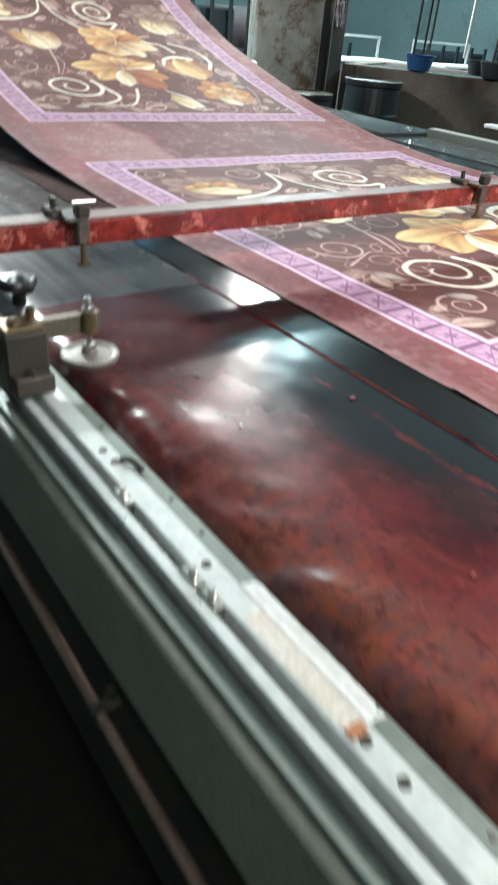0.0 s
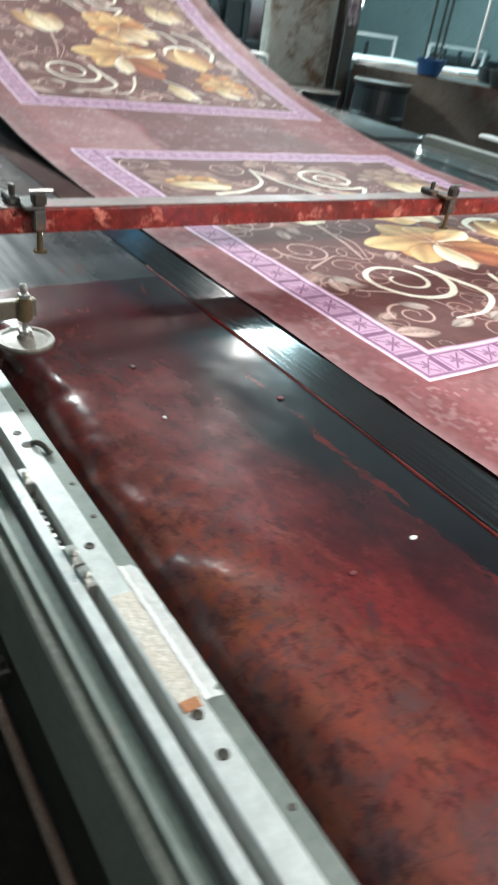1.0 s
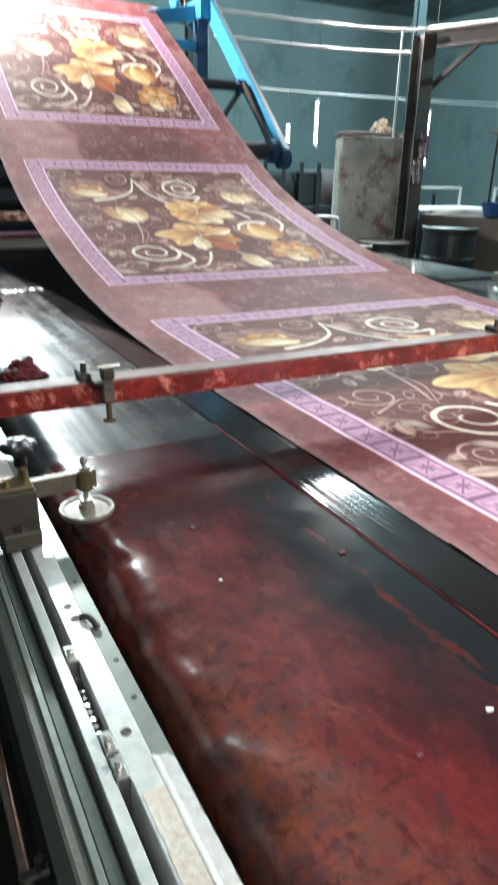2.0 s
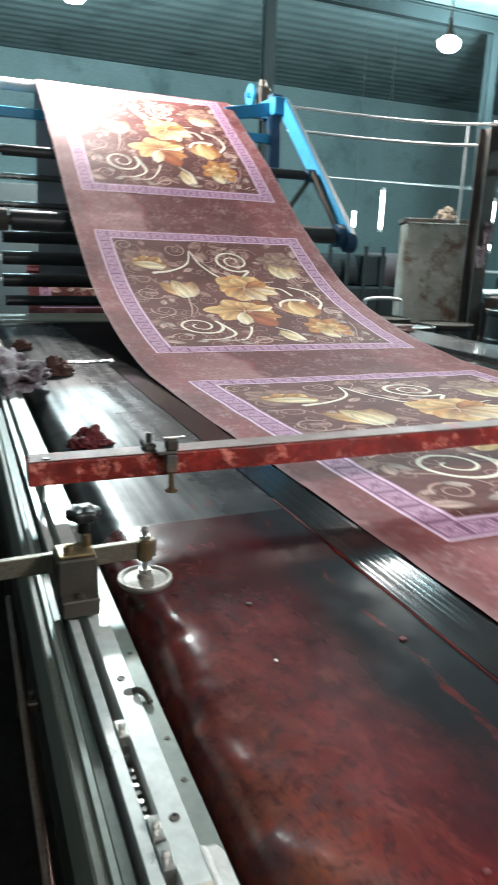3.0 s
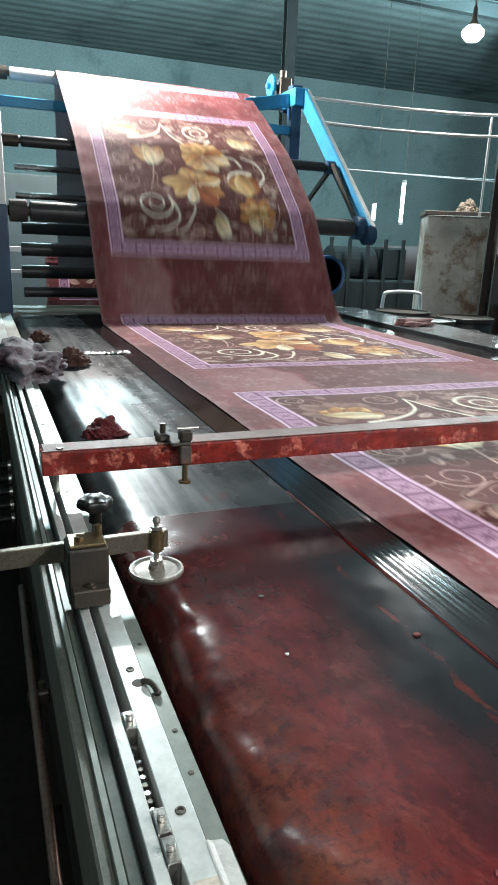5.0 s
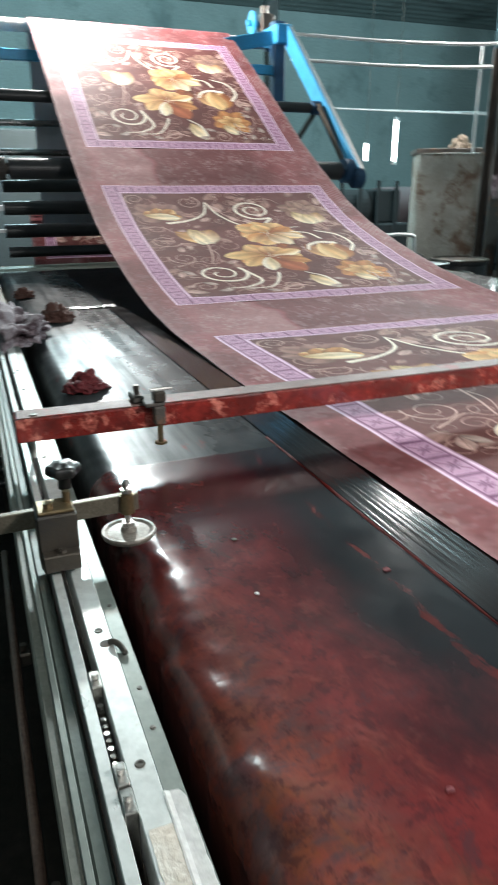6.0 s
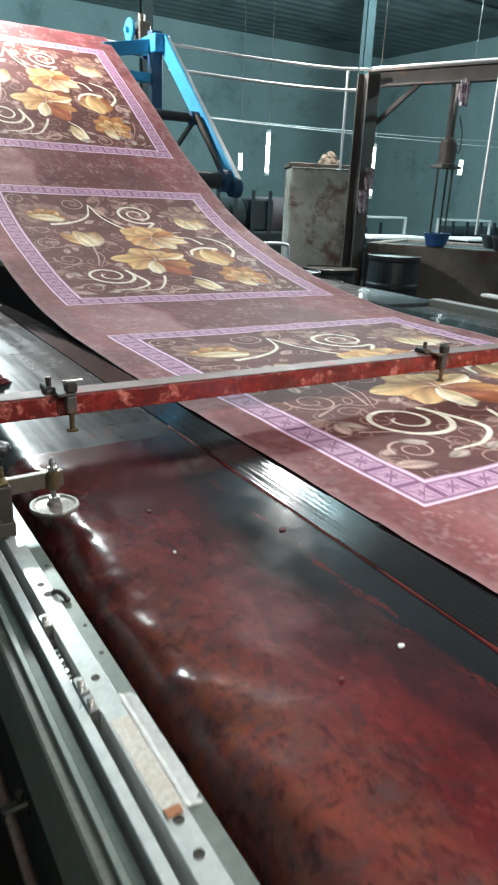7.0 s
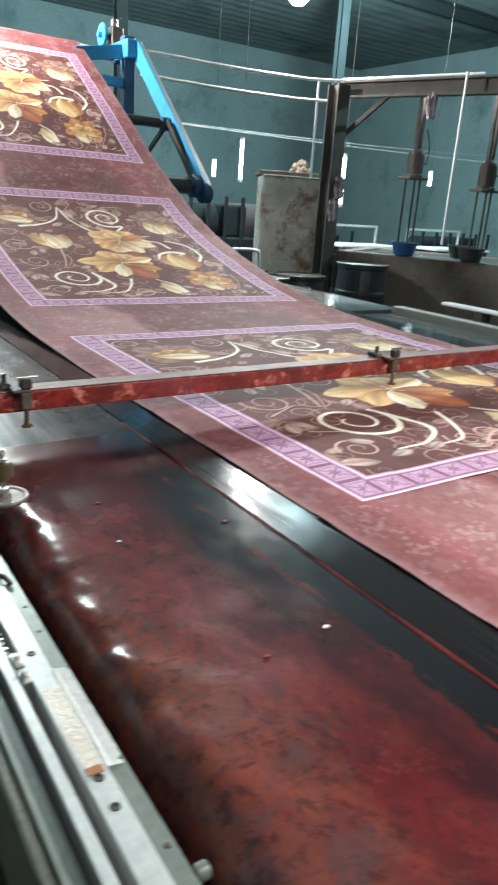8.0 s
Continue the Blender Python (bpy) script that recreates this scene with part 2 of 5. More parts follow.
# ---------------------------------------------------------------- the hall
def hall():
    def slab(name, b, mat, label, cat):
        return tagged(obj(name, b, mat), label, cat, kind="structure")
    slab("floor", box(-6, -6, -0.2, 18, 21, 0.0), FLOOR_M, "dark wet dirty concrete factory floor", "floor")
    slab("wall_north", box(-6, 21, 0, 18, 21.2, 6.6), WALL_M, "dim teal far hall wall, haze put into its colour", "wall")
    slab("wall_south", box(-6, -6.2, 0, 18, -6, 6.6), WALL_M, "dim teal hall wall, haze put into its colour", "wall")
    slab("wall_east", box(18, -6.2, 0, 18.2, 21.2, 6.6), WALL_M, "dim teal hall wall with stains, haze put into its colour", "wall")
    slab("wall_west", box(-6.2, -6.2, 0, -6, 21.2, 6.6), WALL_M, "dim teal hall wall, haze put into its colour", "wall")
    # corrugated sheet roof, ribs across the hall
    bm = bmesh.new()
    n = 240
    rows = []
    for k in range(n + 1):
        y = -6.2 + 27.4 * k / n
        z = 6.4 + 0.005 * (1 if (k // 2) % 2 else -1)
        rows.append([bm.verts.new((-6.2, y, z)), bm.verts.new((18.2, y, z))])
    for a, c in zip(rows, rows[1:]):
        bm.faces.new((a[0], a[1], c[1], c[0]))
    tagged(obj("ceiling", bm, CEIL_M), "mottled corrugated sheet metal roof, haze put into its colour", "ceiling", kind="structure")
    for y in (4.0, 9.5, 13.0):
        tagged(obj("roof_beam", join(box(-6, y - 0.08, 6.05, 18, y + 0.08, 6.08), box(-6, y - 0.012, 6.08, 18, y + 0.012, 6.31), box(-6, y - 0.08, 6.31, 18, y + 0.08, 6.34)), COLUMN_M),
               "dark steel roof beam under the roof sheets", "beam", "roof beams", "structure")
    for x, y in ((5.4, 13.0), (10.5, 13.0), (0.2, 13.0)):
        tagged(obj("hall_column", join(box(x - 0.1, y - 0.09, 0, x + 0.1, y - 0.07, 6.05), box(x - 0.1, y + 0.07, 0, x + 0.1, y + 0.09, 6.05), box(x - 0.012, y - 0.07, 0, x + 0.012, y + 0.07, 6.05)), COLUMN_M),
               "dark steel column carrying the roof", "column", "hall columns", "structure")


hall()


def hall_or_fill_lamp(x, y, z):
    e = thing("hall_or_fill_lamp", "bright factory or added fill lamp bulb hanging from the roof", "lamp", (x, y, z), "hall lamps")
    cap = part("cap", lathe([(0.070, 0.0), (0.06, 0.02), (0.035, 0.06), (0.02, 0.2)], seg=20), DARK_STEEL, e, smooth=True)
    # oversized bulb: the lamp's halo is put into its shape
    part("bulb", lathe([(0.0, -0.16), (0.07, -0.15), (0.12, -0.10), (0.125, -0.05), (0.075, 0.0)], seg=24), LAMP_GLOW, cap, "bright glowing bulb", smooth=True)
    part("stem", rod((0, 0, 0.19), (0, 0, 6.42 - z), 0.012, 8), DARK_STEEL, e)


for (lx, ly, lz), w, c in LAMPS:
    hall_or_fill_lamp(lx, ly, lz)

# ---------------------------------------------------------------- printing bed
BED_LOW, BED_HIGH = 0.945, 0.973


def bed_material():
    """Black blanket edge cover soaked with red dye, orange towards its rim, painted grey further on for reflected
    light.
    """
    m = bpy.data.materials.new("dye_soaked_cover")
    m.use_nodes = True
    nt = m.node_tree
    b = nt.nodes["Principled BSDF"]
    co = nt.nodes.new("ShaderNodeTexCoord")
    sep = nt.nodes.new("ShaderNodeSeparateXYZ")
    nt.links.new(co.outputs["Object"], sep.inputs[0])

    def noise_node(scale, stretch=(1, 1, 1), detail=5.0, rough=0.6, dist=0.0):
        mp = nt.nodes.new("ShaderNodeMapping")
        mp.inputs["Scale"].default_value = stretch
        nt.links.new(co.outputs["Object"], mp.inputs["Vector"])
        n = nt.nodes.new("ShaderNodeTexNoise")
        n.inputs["Scale"].default_value, n.inputs["Detail"].default_value, n.inputs["Roughness"].default_value, n.inputs["Distortion"].default_value = scale, detail, rough, dist
        nt.links.new(mp.outputs[0], n.inputs["Vector"])
        return n.outputs["Fac"]

    def rng(v, a, c, lo=0.0, hi=1.0, smooth=True):
        r = nt.nodes.new("ShaderNodeMapRange")
        r.interpolation_type = "SMOOTHSTEP" if smooth else "LINEAR"
        for i, k in zip(("From Min", "From Max", "To Min", "To Max"), (a, c, lo, hi)):
            r.inputs[i].default_value = k
        nt.links.new(v, r.inputs["Value"])
        return r.outputs[0]

    def op(kind, a, c):
        n = nt.nodes.new("ShaderNodeMath")
        n.operation = kind
        for i, v in enumerate((a, c)):
            if isinstance(v, (int, float)):
                n.inputs[i].default_value = v
            else:
                nt.links.new(v, n.inputs[i])
        return n.outputs[0]

    def mix(fac, a, c):
        x = nt.nodes.new("ShaderNodeMix")
        x.data_type = "RGBA"
        nt.links.new(fac, x.inputs["Factor"])
        for v, i in ((a, "A"), (c, "B")):
            sock = [k for k in x.inputs if k.name == i and k.type == "RGBA"][0]
            if isinstance(v, tuple):
                sock.default_value = (*v, 1)
            else:
                nt.links.new(v, sock)
        return [k for k in x.outputs if k.type == "RGBA"][0]

    X, Y = sep.outputs["X"], sep.outputs["Y"]
    n1 = noise_node(4.2, (1, 0.8, 1), 6, 0.6, 0.1)
    n2 = noise_node(10.0, (1, 0.8, 1), 6, 0.62, 0.1)
    n3 = noise_node(30.0, (1, 1, 1), 5, 0.6)
    soaked = rng(op("ADD", X, op("MULTIPLY", op("SUBTRACT", n1, 0.5), 0.24)), 0.27, 0.44, 1.0, 0.0)
    black = (0.010, 0.010, 0.012)
    # nearer the print end the dye has crept up to the blanket's lap
    crept = op("MULTIPLY", rng(op("ADD", X, op("MULTIPLY", op("SUBTRACT", n2, 0.5), 0.07)), 0.462, 0.474, 1.0, 0.0), rng(op("ADD", Y, op("MULTIPLY", op("SUBTRACT", n1, 0.5), 0.8)), 0.45, 0.95, 0.32, 0.0))
    soaked = op("MAXIMUM", soaked, crept)
    col = mix(soaked, black, (0.062, 0.0075, 0.0095))
    col = mix(op("MULTIPLY", rng(n2, 0.30, 0.80), soaked), col, (0.145, 0.018, 0.017))
    col = mix(op("MULTIPLY", rng(n1, 0.50, 0.74, 0, 0.7), soaked), col, (0.034, 0.015, 0.017))
    n4 = noise_node(19.0, (1.0, 0.55, 1), 8, 0.72, 0.6)
    n5 = noise_node(7.0, (1.5, 0.7, 1), 7, 0.7, 0.9)
    col = mix(op("MULTIPLY", rng(n4, 0.46, 0.72, 0, 0.55), soaked), col, (0.17, 0.026, 0.022))
    # darker, deeper red towards the bar, weaker at both sides
    deep_red = op("MULTIPLY", rng(op("ADD", Y, op("MULTIPLY", op("SUBTRACT", n1, 0.5), 0.6)), 1.10, 1.35), op("MULTIPLY", rng(X, 0.14, 0.20), rng(X, 0.36, 0.47, 1.0, 0.15)))
    col = mix(op("MULTIPLY", deep_red, 0.8), col, mix(rng(n2, 0.35, 0.7), (0.060, 0.006, 0.010), (0.036, 0.006, 0.009)))
    col = mix(op("MULTIPLY", rng(n5, 0.53, 0.66, 0, 0.75), soaked), col, (0.036, 0.021, 0.019))
    rim = rng(op("ADD", X, op("MULTIPLY", op("SUBTRACT", n2, 0.5), 0.30)), 0.13, 0.30, 1.0, 0.0)
    rim = op("MULTIPLY", rim, rng(Y, 0.55, 1.25, 0.9, 0.12))
    col = mix(op("MULTIPLY", rim, 0.75), col, (0.145, 0.050, 0.036))
    col = mix(op("MULTIPLY", rim, rng(n4, 0.46, 0.62)), col, (0.19, 0.040, 0.024))
    col = mix(op("MULTIPLY", rim, rng(n5, 0.57, 0.64, 0, 0.8)), col, (0.17, 0.046, 0.018))
    col = mix(op("MULTIPLY", rim, rng(noise_node(12.0, (0.8, 1.3, 1), 7, 0.7, 0.4), 0.50, 0.60, 0, 0.7)), col, (0.050, 0.038, 0.046))
    col = mix(op("MULTIPLY", rim, rng(noise_node(26.0, (0.7, 1.6, 1), 5, 0.65, 0.4), 0.57, 0.66, 0, 0.4)), col, (0.020, 0.012, 0.013))
    # slanting wrinkles along the rim, darker in their hollows, among rustier blots of dye
    def slanted(scale, turn, stretch, detail=6):
        mp = nt.nodes.new("ShaderNodeMapping")
        mp.inputs["Rotation"].default_value = (0, 0, math.radians(turn))
        mp.inputs["Scale"].default_value = stretch
        nt.links.new(co.outputs["Object"], mp.inputs["Vector"])
        n = nt.nodes.new("ShaderNodeTexNoise")
        n.inputs["Scale"].default_value, n.inputs["Detail"].default_value, n.inputs["Roughness"].default_value, n.inputs["Distortion"].default_value = scale, detail, 0.68, 0.5
        nt.links.new(mp.outputs[0], n.inputs["Vector"])
        return n.outputs["Fac"]
    wrinkle = slanted(22.0, 38, (0.45, 1.7, 1))
    blot = slanted(13.0, 20, (0.7, 1.3, 1), 8)
    col = mix(op("MULTIPLY", rim, rng(blot, 0.50, 0.66, 0, 0.65)), col, (0.15, 0.054, 0.034))
    col = mix(op("MULTIPLY", rim, rng(blot, 0.34, 0.50, 0.8, 0)), col, (0.055, 0.042, 0.044))
    col = mix(op("MULTIPLY", rim, rng(wrinkle, 0.33, 0.43, 0.7, 0)), col, (0.026, 0.017, 0.020))
    n6, n7 = noise_node(38.0, (1, 0.8, 1), 8, 0.74, 0.3), noise_node(15.0, (1, 1, 1), 9, 0.76, 0.4)
    col = mix(op("MULTIPLY", soaked, rng(n6, 0.38, 0.50, 0.6, 0)), col, (0.030, 0.009, 0.011))
    col = mix(op("MULTIPLY", soaked, rng(n7, 0.54, 0.64, 0, 0.5)), col, (0.165, 0.036, 0.030))
    col = mix(op("MULTIPLY", soaked, rng(n7, 0.36, 0.44, 0.6, 0)), col, (0.036, 0.020, 0.024))
    col = mix(op("MULTIPLY", soaked, 0.16), col, (0.014, 0.005, 0.006))
    line = op("SUBTRACT", X, op("ADD", 0.470, op("MULTIPLY", op("SUBTRACT", n2, 0.5), 0.07)))
    line = op("MULTIPLY", rng(op("ABSOLUTE", line, 0.0), 0.002, 0.009, 0.5, 0.0), rng(n4, 0.44, 0.60))
    col = mix(line, col, (0.13, 0.016, 0.012))
    # grey from y 1.63 on: lamp reflection and a shadow edge put into colour
    far = rng(op("ADD", Y, op("MULTIPLY", op("SUBTRACT", n3, 0.5), 0.01)), 1.625, 1.64)
    col = mix(far, col, mix(rng(n1, 0.35, 0.7), (0.050, 0.055, 0.058), (0.022, 0.026, 0.028)))
    streak = noise_node(16.0, (1.2, 0.35, 1), 4, 0.6)
    col = mix(op("MULTIPLY", far, rng(streak, 0.62, 0.72)), col, (0.09, 0.03, 0.03))
    nt.links.new(col, b.inputs["Base Color"])
    nt.links.new(op("ADD", op("ADD", rng(n2, 0.3, 0.8, 0.10, 0.18), op("MULTIPLY", soaked, 0.10)), op("MULTIPLY", far, 0.13)), b.inputs["Roughness"])
    nt.links.new(op("SUBTRACT", 0.27, op("MULTIPLY", far, rng(noise_node(9.0, (2.2, 0.12, 1), 4, 0.6), 0.35, 0.65, 0.15, 0.25))), b.inputs["Specular IOR Level"])
    bp = nt.nodes.new("ShaderNodeBump")
    bp.inputs["Strength"].default_value, bp.inputs["Distance"].default_value = 0.05, 0.004
    creases = op("MULTIPLY", op("MULTIPLY", wrinkle, rim), 14.0)
    nt.links.new(op("ADD", noise_node(14.0, (1, 1, 1), 2, 0.5), creases), bp.inputs["Height"])
    nt.links.new(bp.outputs["Normal"], b.inputs["Normal"])
    return m


def blanket_material():
    m = material("black_print_blanket", (0.006, 0.006, 0.007), 0.11, 0, (0.012, 0.007, 0.007), 5, 0.5, 0.04, 90, spec=0.2)
    nt = m.node_tree
    # fine squeegee streaks along the run
    co = nt.nodes.new("ShaderNodeTexCoord")
    mp = nt.nodes.new("ShaderNodeMapping")
    mp.inputs["Scale"].default_value = (90, 1.5, 1)
    nt.links.new(co.outputs["Object"], mp.inputs["Vector"])
    n = nt.nodes.new("ShaderNodeTexNoise")
    n.inputs["Scale"].default_value = 1.0
    nt.links.new(mp.outputs[0], n.inputs["Vector"])
    bp = nt.nodes.new("ShaderNodeBump")
    bp.inputs["Strength"].default_value, bp.inputs["Distance"].default_value = 0.16, 0.006
    nt.links.new(n.outputs["Fac"], bp.inputs["Height"])
    b = nt.nodes["Principled BSDF"]
    nt.links.new(bp.outputs["Normal"], b.inputs["Normal"])
    return m


SEAM_M = material("red_dye_seam", (0.17, 0.009, 0.006), 0.65, 0, (0.05, 0.005, 0.005), 14, 0.9, 0.2, 200, spec=0.2)


def printing_bed():
    e = thing("printing_bed", "glossy black printing bed soaked with red dye", "printing bed", (0, 0, BED_LOW))
    r = 0.070
    outline = [(0.082, -0.30), (0.082, -0.16), (0.082, -0.11)]
    for k in range(0, 11):
        a = math.radians(180 - 9 * k)
        outline.append((0.082 + r + r * math.cos(a), -r + r * math.sin(a)))
    outline += [(0.152 + 0.02545 * k, 0.0) for k in range(1, 17)]
    bm = extrude_y(outline, -2.2, 5.9, 640, closed=False)
    for v in bm.verts:   # sagging wrinkles along the rim
        w = max(0.0, 1 - max(v.co.x - 0.13, 0) / 0.15) ** 1.5 * (1.0 if v.co.y < 1.55 else 0.25)
        d = (noise.noise((v.co.x * 9, v.co.y * 6 + v.co.x * 9, 2)) * 0.008 + noise.noise((v.co.x * 12, v.co.y * 20 + v.co.x * 26, 5)) * 0.0055 + noise.noise((v.co.x * 20, v.co.y * 42 + v.co.x * 30, 9)) * 0.0016) * w
        v.co.z += d * (1 if v.co.z > -0.09 else 0)
        v.co.x -= d * (1.0 if v.co.z < -0.015 else 0.0)
    part("edge_cover", bm, bed_material(), e, "wet cover stained red and orange with a rounded rim", smooth=True)
    part("print_blanket", box(0.549, -2.2, -0.05, 2.85, 5.9, 0.003, 0.002), blanket_material(), e, "glossy black rubber print blanket")
    part("roller_end", rod((0.064, 0.405, -0.045), (0.0800, 0.405, -0.045), 0.010, 20, bevel=0.002), ALU_DULL, e, "dull steel roller end beside the rim")
    bm = bmesh.new()
    prev = None
    for k in range(91):
        y = -1.0 + k * 0.03
        w = 0.0022 + 0.005 * noise.noise((y * 5, 1, 0)) + 0.002 * noise.noise((y * 21, 4, 0))
        x = 0.546 + 0.004 * noise.noise((y * 2, 5, 0))
        row = [bm.verts.new((x - max(w, 0.0006), y, 0.0008)), bm.verts.new((x, y, 0.0033)), bm.verts.new((x + max(w, 0.0006), y, 0.0037))]
        if prev:
            bm.faces.new((prev[0], prev[1], row[1], row[0]))
            bm.faces.new((prev[1], prev[2], row[2], row[1]))
        prev = row
    part("dye_seam", bm, SEAM_M, e, "ragged red line of dye along the blanket edge")
    return e


bed = printing_bed()


def fleck(name, x, y, s, mat, label, seed):
    rng = random.Random(seed)
    bm = bmesh.new()
    n = 7
    top = [bm.verts.new((s * (0.7 + 0.5 * rng.random()) * math.cos(k * 6.283 / n), s * 0.7 * (0.7 + 0.5 * rng.random()) * math.sin(k * 6.283 / n), 0.002)) for k in range(n)]
    low = [bm.verts.new((v.co.x * 1.1, v.co.y * 1.1, 0)) for v in top]
    bm.faces.new(top)
    for k in range(n):
        bm.faces.new((low[k], low[(k + 1) % n], top[(k + 1) % n], top[k]))
    ob = obj(name, bm, mat)
    ob.matrix_basis = pose(x, y, BED_LOW + 0.001)
    return tagged(ob, label, "debris")


RIDERS = []  # what lies on the bed and rises with it
RIDERS.append((fleck("paper_fleck", 0.252, 1.041, 0.0035, PAPER, "tiny white paper fleck on the wet bed", 1), (0.252, 1.041, 0.001)))
RIDERS.append((fleck("paper_fleck", 0.426, 0.637, 0.0055, PAPER, "small white paper scrap on the wet bed", 2), (0.426, 0.637, 0.001)))
RIDERS.append((fleck("dye_clot", 0.479, 1.028, 0.008, RAG_RED, "dark red clot of dried dye on the bed", 3), (0.479, 1.028, 0.001)))
RIDERS.append((fleck("dye_clot", 0.30, 0.62, 0.005, RAG_RED, "dark red clot of dried dye on the bed", 5), (0.30, 0.62, 0.001)))
RIDERS.append((fleck("dye_clot", 0.28, 1.22, 0.005, DARK_STEEL, "tiny dark crumb on the wet bed", 6), (0.28, 1.22, 0.001)))


def rag(name, x, y, size, seed, mat, label, turn=0):
    ob = obj(name, crumple(*size, seed), mat, smooth=True)
    ob.matrix_basis = pose(x, y, BED_LOW, 0, 0, turn)
    tagged(ob, label, "rag")
    return ob


RIDERS.append((rag("rag", 0.19, 2.30, (0.068, 0.052, 0.046), 1, RAG_RED, "crumpled wet dark red rag on the bed"), (0.19, 2.30, 0)))
def foil_strip():
    bm = bmesh.new()
    prev = None
    for k in range(25):
        x = 0.30 + 0.30 * k / 24
        row = [bm.verts.new((x, y, 0.004 + 0.016 * abs(noise.noise((x * 40, y * 30, 1))))) for y in (3.90, 3.925, 3.95, 3.975)]
        if prev:
            for i in range(3):
                bm.faces.new((prev[i], row[i], row[i + 1], prev[i + 1]))
        prev = row
    ob = obj("foil_strip", bm, CHROME)
    ob.matrix_basis = pose(0, 0, BED_LOW)
    return tagged(ob, "crumpled strip of silver foil on the bed", "foil")


RIDERS.append((foil_strip(), (0, 0, 0)))
RIDERS.append((rag("rag", 0.25, 3.62, (0.075, 0.09, 0.06), 2, RAG_BROWN, "crumpled dirty brown rag on the bed"), (0.25, 3.62, 0)))
RIDERS.append((rag("rag", 0.17, 4.45, (0.055, 0.055, 0.045), 3, RAG_BROWN, "small dark crumpled rag on the bed"), (0.17, 4.45, 0)))
RAG_PINK = material("pale_pink_rag", (0.42, 0.26, 0.25), 0.9, 0, (0.25, 0.12, 0.12), 12, 0.6, 0.5, 160)
tagged(rag("rag", 3.0, 4.75, (0.17, 0.09, 0.04), 6, RAG_PINK, "flat pale pink rag lying on the far flange"), category="rag").matrix_basis = pose(3.06, 4.85, 0.975)
tagged(rag("rag", 0.02, 3.15, (0.15, 0.26, 0.10), 4, RAG_GREY, "bundled grey rag with dark stains draped over the rail"), category="rag").matrix_basis = pose(0.03, 3.2, 0.985)


# ---------------------------------------------------------------- side rails
PLATE_DARK = material("green_grey_channel", (0.105, 0.13, 0.115), 0.40, 0.25, (0.06, 0.075, 0.065), 8, 0.5, 0.08, 90, stain=(0.13, 0.08, 0.05), stain_scale=7, stain_at=0.6)


def side_rail(x0, sign, label):
    """A slotted rail with its side plate: x0 is the line of the bolt holes, sign +1 where the bed lies towards +x."""
    e = thing("side_rail", label, "machine rail", (x0, 0, 0), "machine side rails")
    s = sign
    y0, y1 = -1.6, 3.35

    def flip(pts):
        return [(s * x, z) for x, z in pts]

    part("flat_strip", extrude_y(flip([(-0.015, 0.94), (-0.015, 0.999), (-0.014, 1.0), (0.013, 1.0), (0.014, 0.999), (0.014, 0.94)]), y0, y1), ALU, e, "bright milled aluminium strip")
    part("inner_ledge", extrude_y(flip([(0.0145, 0.93), (0.0145, 0.9955), (0.0155, 0.9965), (0.035, 0.9965), (0.036, 0.9955), (0.036, 0.93)]), y0, y1), ALU_DULL, e, "dull grey aluminium ledge")
    part("slot_floor", extrude_y(flip([(-0.0285, 0.90), (-0.0285, 0.925), (-0.0155, 0.925), (-0.0155, 0.90)]), y0, y1), DARK_STEEL, e, "dark slot floor")
    part("outer_strip", extrude_y(flip([(-0.043, 0.95), (-0.043, 0.999), (-0.042, 1.0), (-0.030, 1.0), (-0.029, 0.999), (-0.029, 0.95)]), y0, y1), ALU, e, "bright milled aluminium strip")
    part("channel", extrude_y(flip([(-0.0655, 0.94), (-0.0655, 0.984), (-0.0625, 0.9865), (-0.0520, 0.9865), (-0.0490, 0.982), (-0.0490, 0.945), (-0.0435, 0.945), (-0.0435, 0.94)]), y0, y1), PLATE_DARK, e, "greenish grey channel with a dark groove")
    part("outer_lip", extrude_y(flip([(-0.074, 0.94), (-0.074, 0.997), (-0.073, 0.998), (-0.067, 0.998), (-0.066, 0.997), (-0.066, 0.94)]), y0, y1), ALU_DULL, e, "thin dull aluminium lip")
    part("side_plate", extrude_y(flip([(-0.088, 0.835), (-0.088, 0.983), (-0.085, 0.987), (-0.0745, 0.987), (-0.0745, 0.835)]), y0, y1), PLATE, e, "grey painted side plate")
    part("under_frame", extrude_y(flip([(-0.07, 0.50), (-0.07, 0.834), (0.02, 0.834), (0.02, 0.50)]), y0, y1), DARK_STEEL, e, "dark oily steel frame")
    for y in (-1.3, 0.35, 1.9, 3.1):
        part("leg", box(s * -0.065, y - 0.05, 0, s * 0.015, y + 0.05, 0.5, 0.004), DARK_STEEL, e)
    return e


rail = side_rail(0.0, 1, "slotted aluminium rail with a grey side plate along the bed")
side_rail(3.28, -1, "slotted aluminium rail on the far side of the bed")


def ring_hole(y, r=0.0052):
    # no recess: the hole's inner shade is a dark disc on the surface
    bm = lathe([(0.0, 0.0003), (r * 0.62, 0.0003), (r * 0.62, 0.0012), (r, 0.0012), (r * 1.15, 0.0)], (0.0, y, 1.0), 16)
    return bm


for hy in (2.55, 2.30, 1.93, 1.70, 1.45, 1.0, 0.75, 0.507, 0.464, 0.06, -0.2):
    o = part("bolt_hole", ring_hole(hy), [DARK_STEEL], rail, "bolt hole drawn as a dark ringed disc", smooth=False)
for hx, hy in ((0.027, 0.87), (0.026, 0.80), (0.027, 0.40), (0.028, 0.60), (0.026, 1.06)):
    part("screw_head", lathe([(0.0, 0.0012), (0.003, 0.001), (0.0036, 0.0)], (hx, hy, 0.9965), 12), DARK_STEEL, rail)
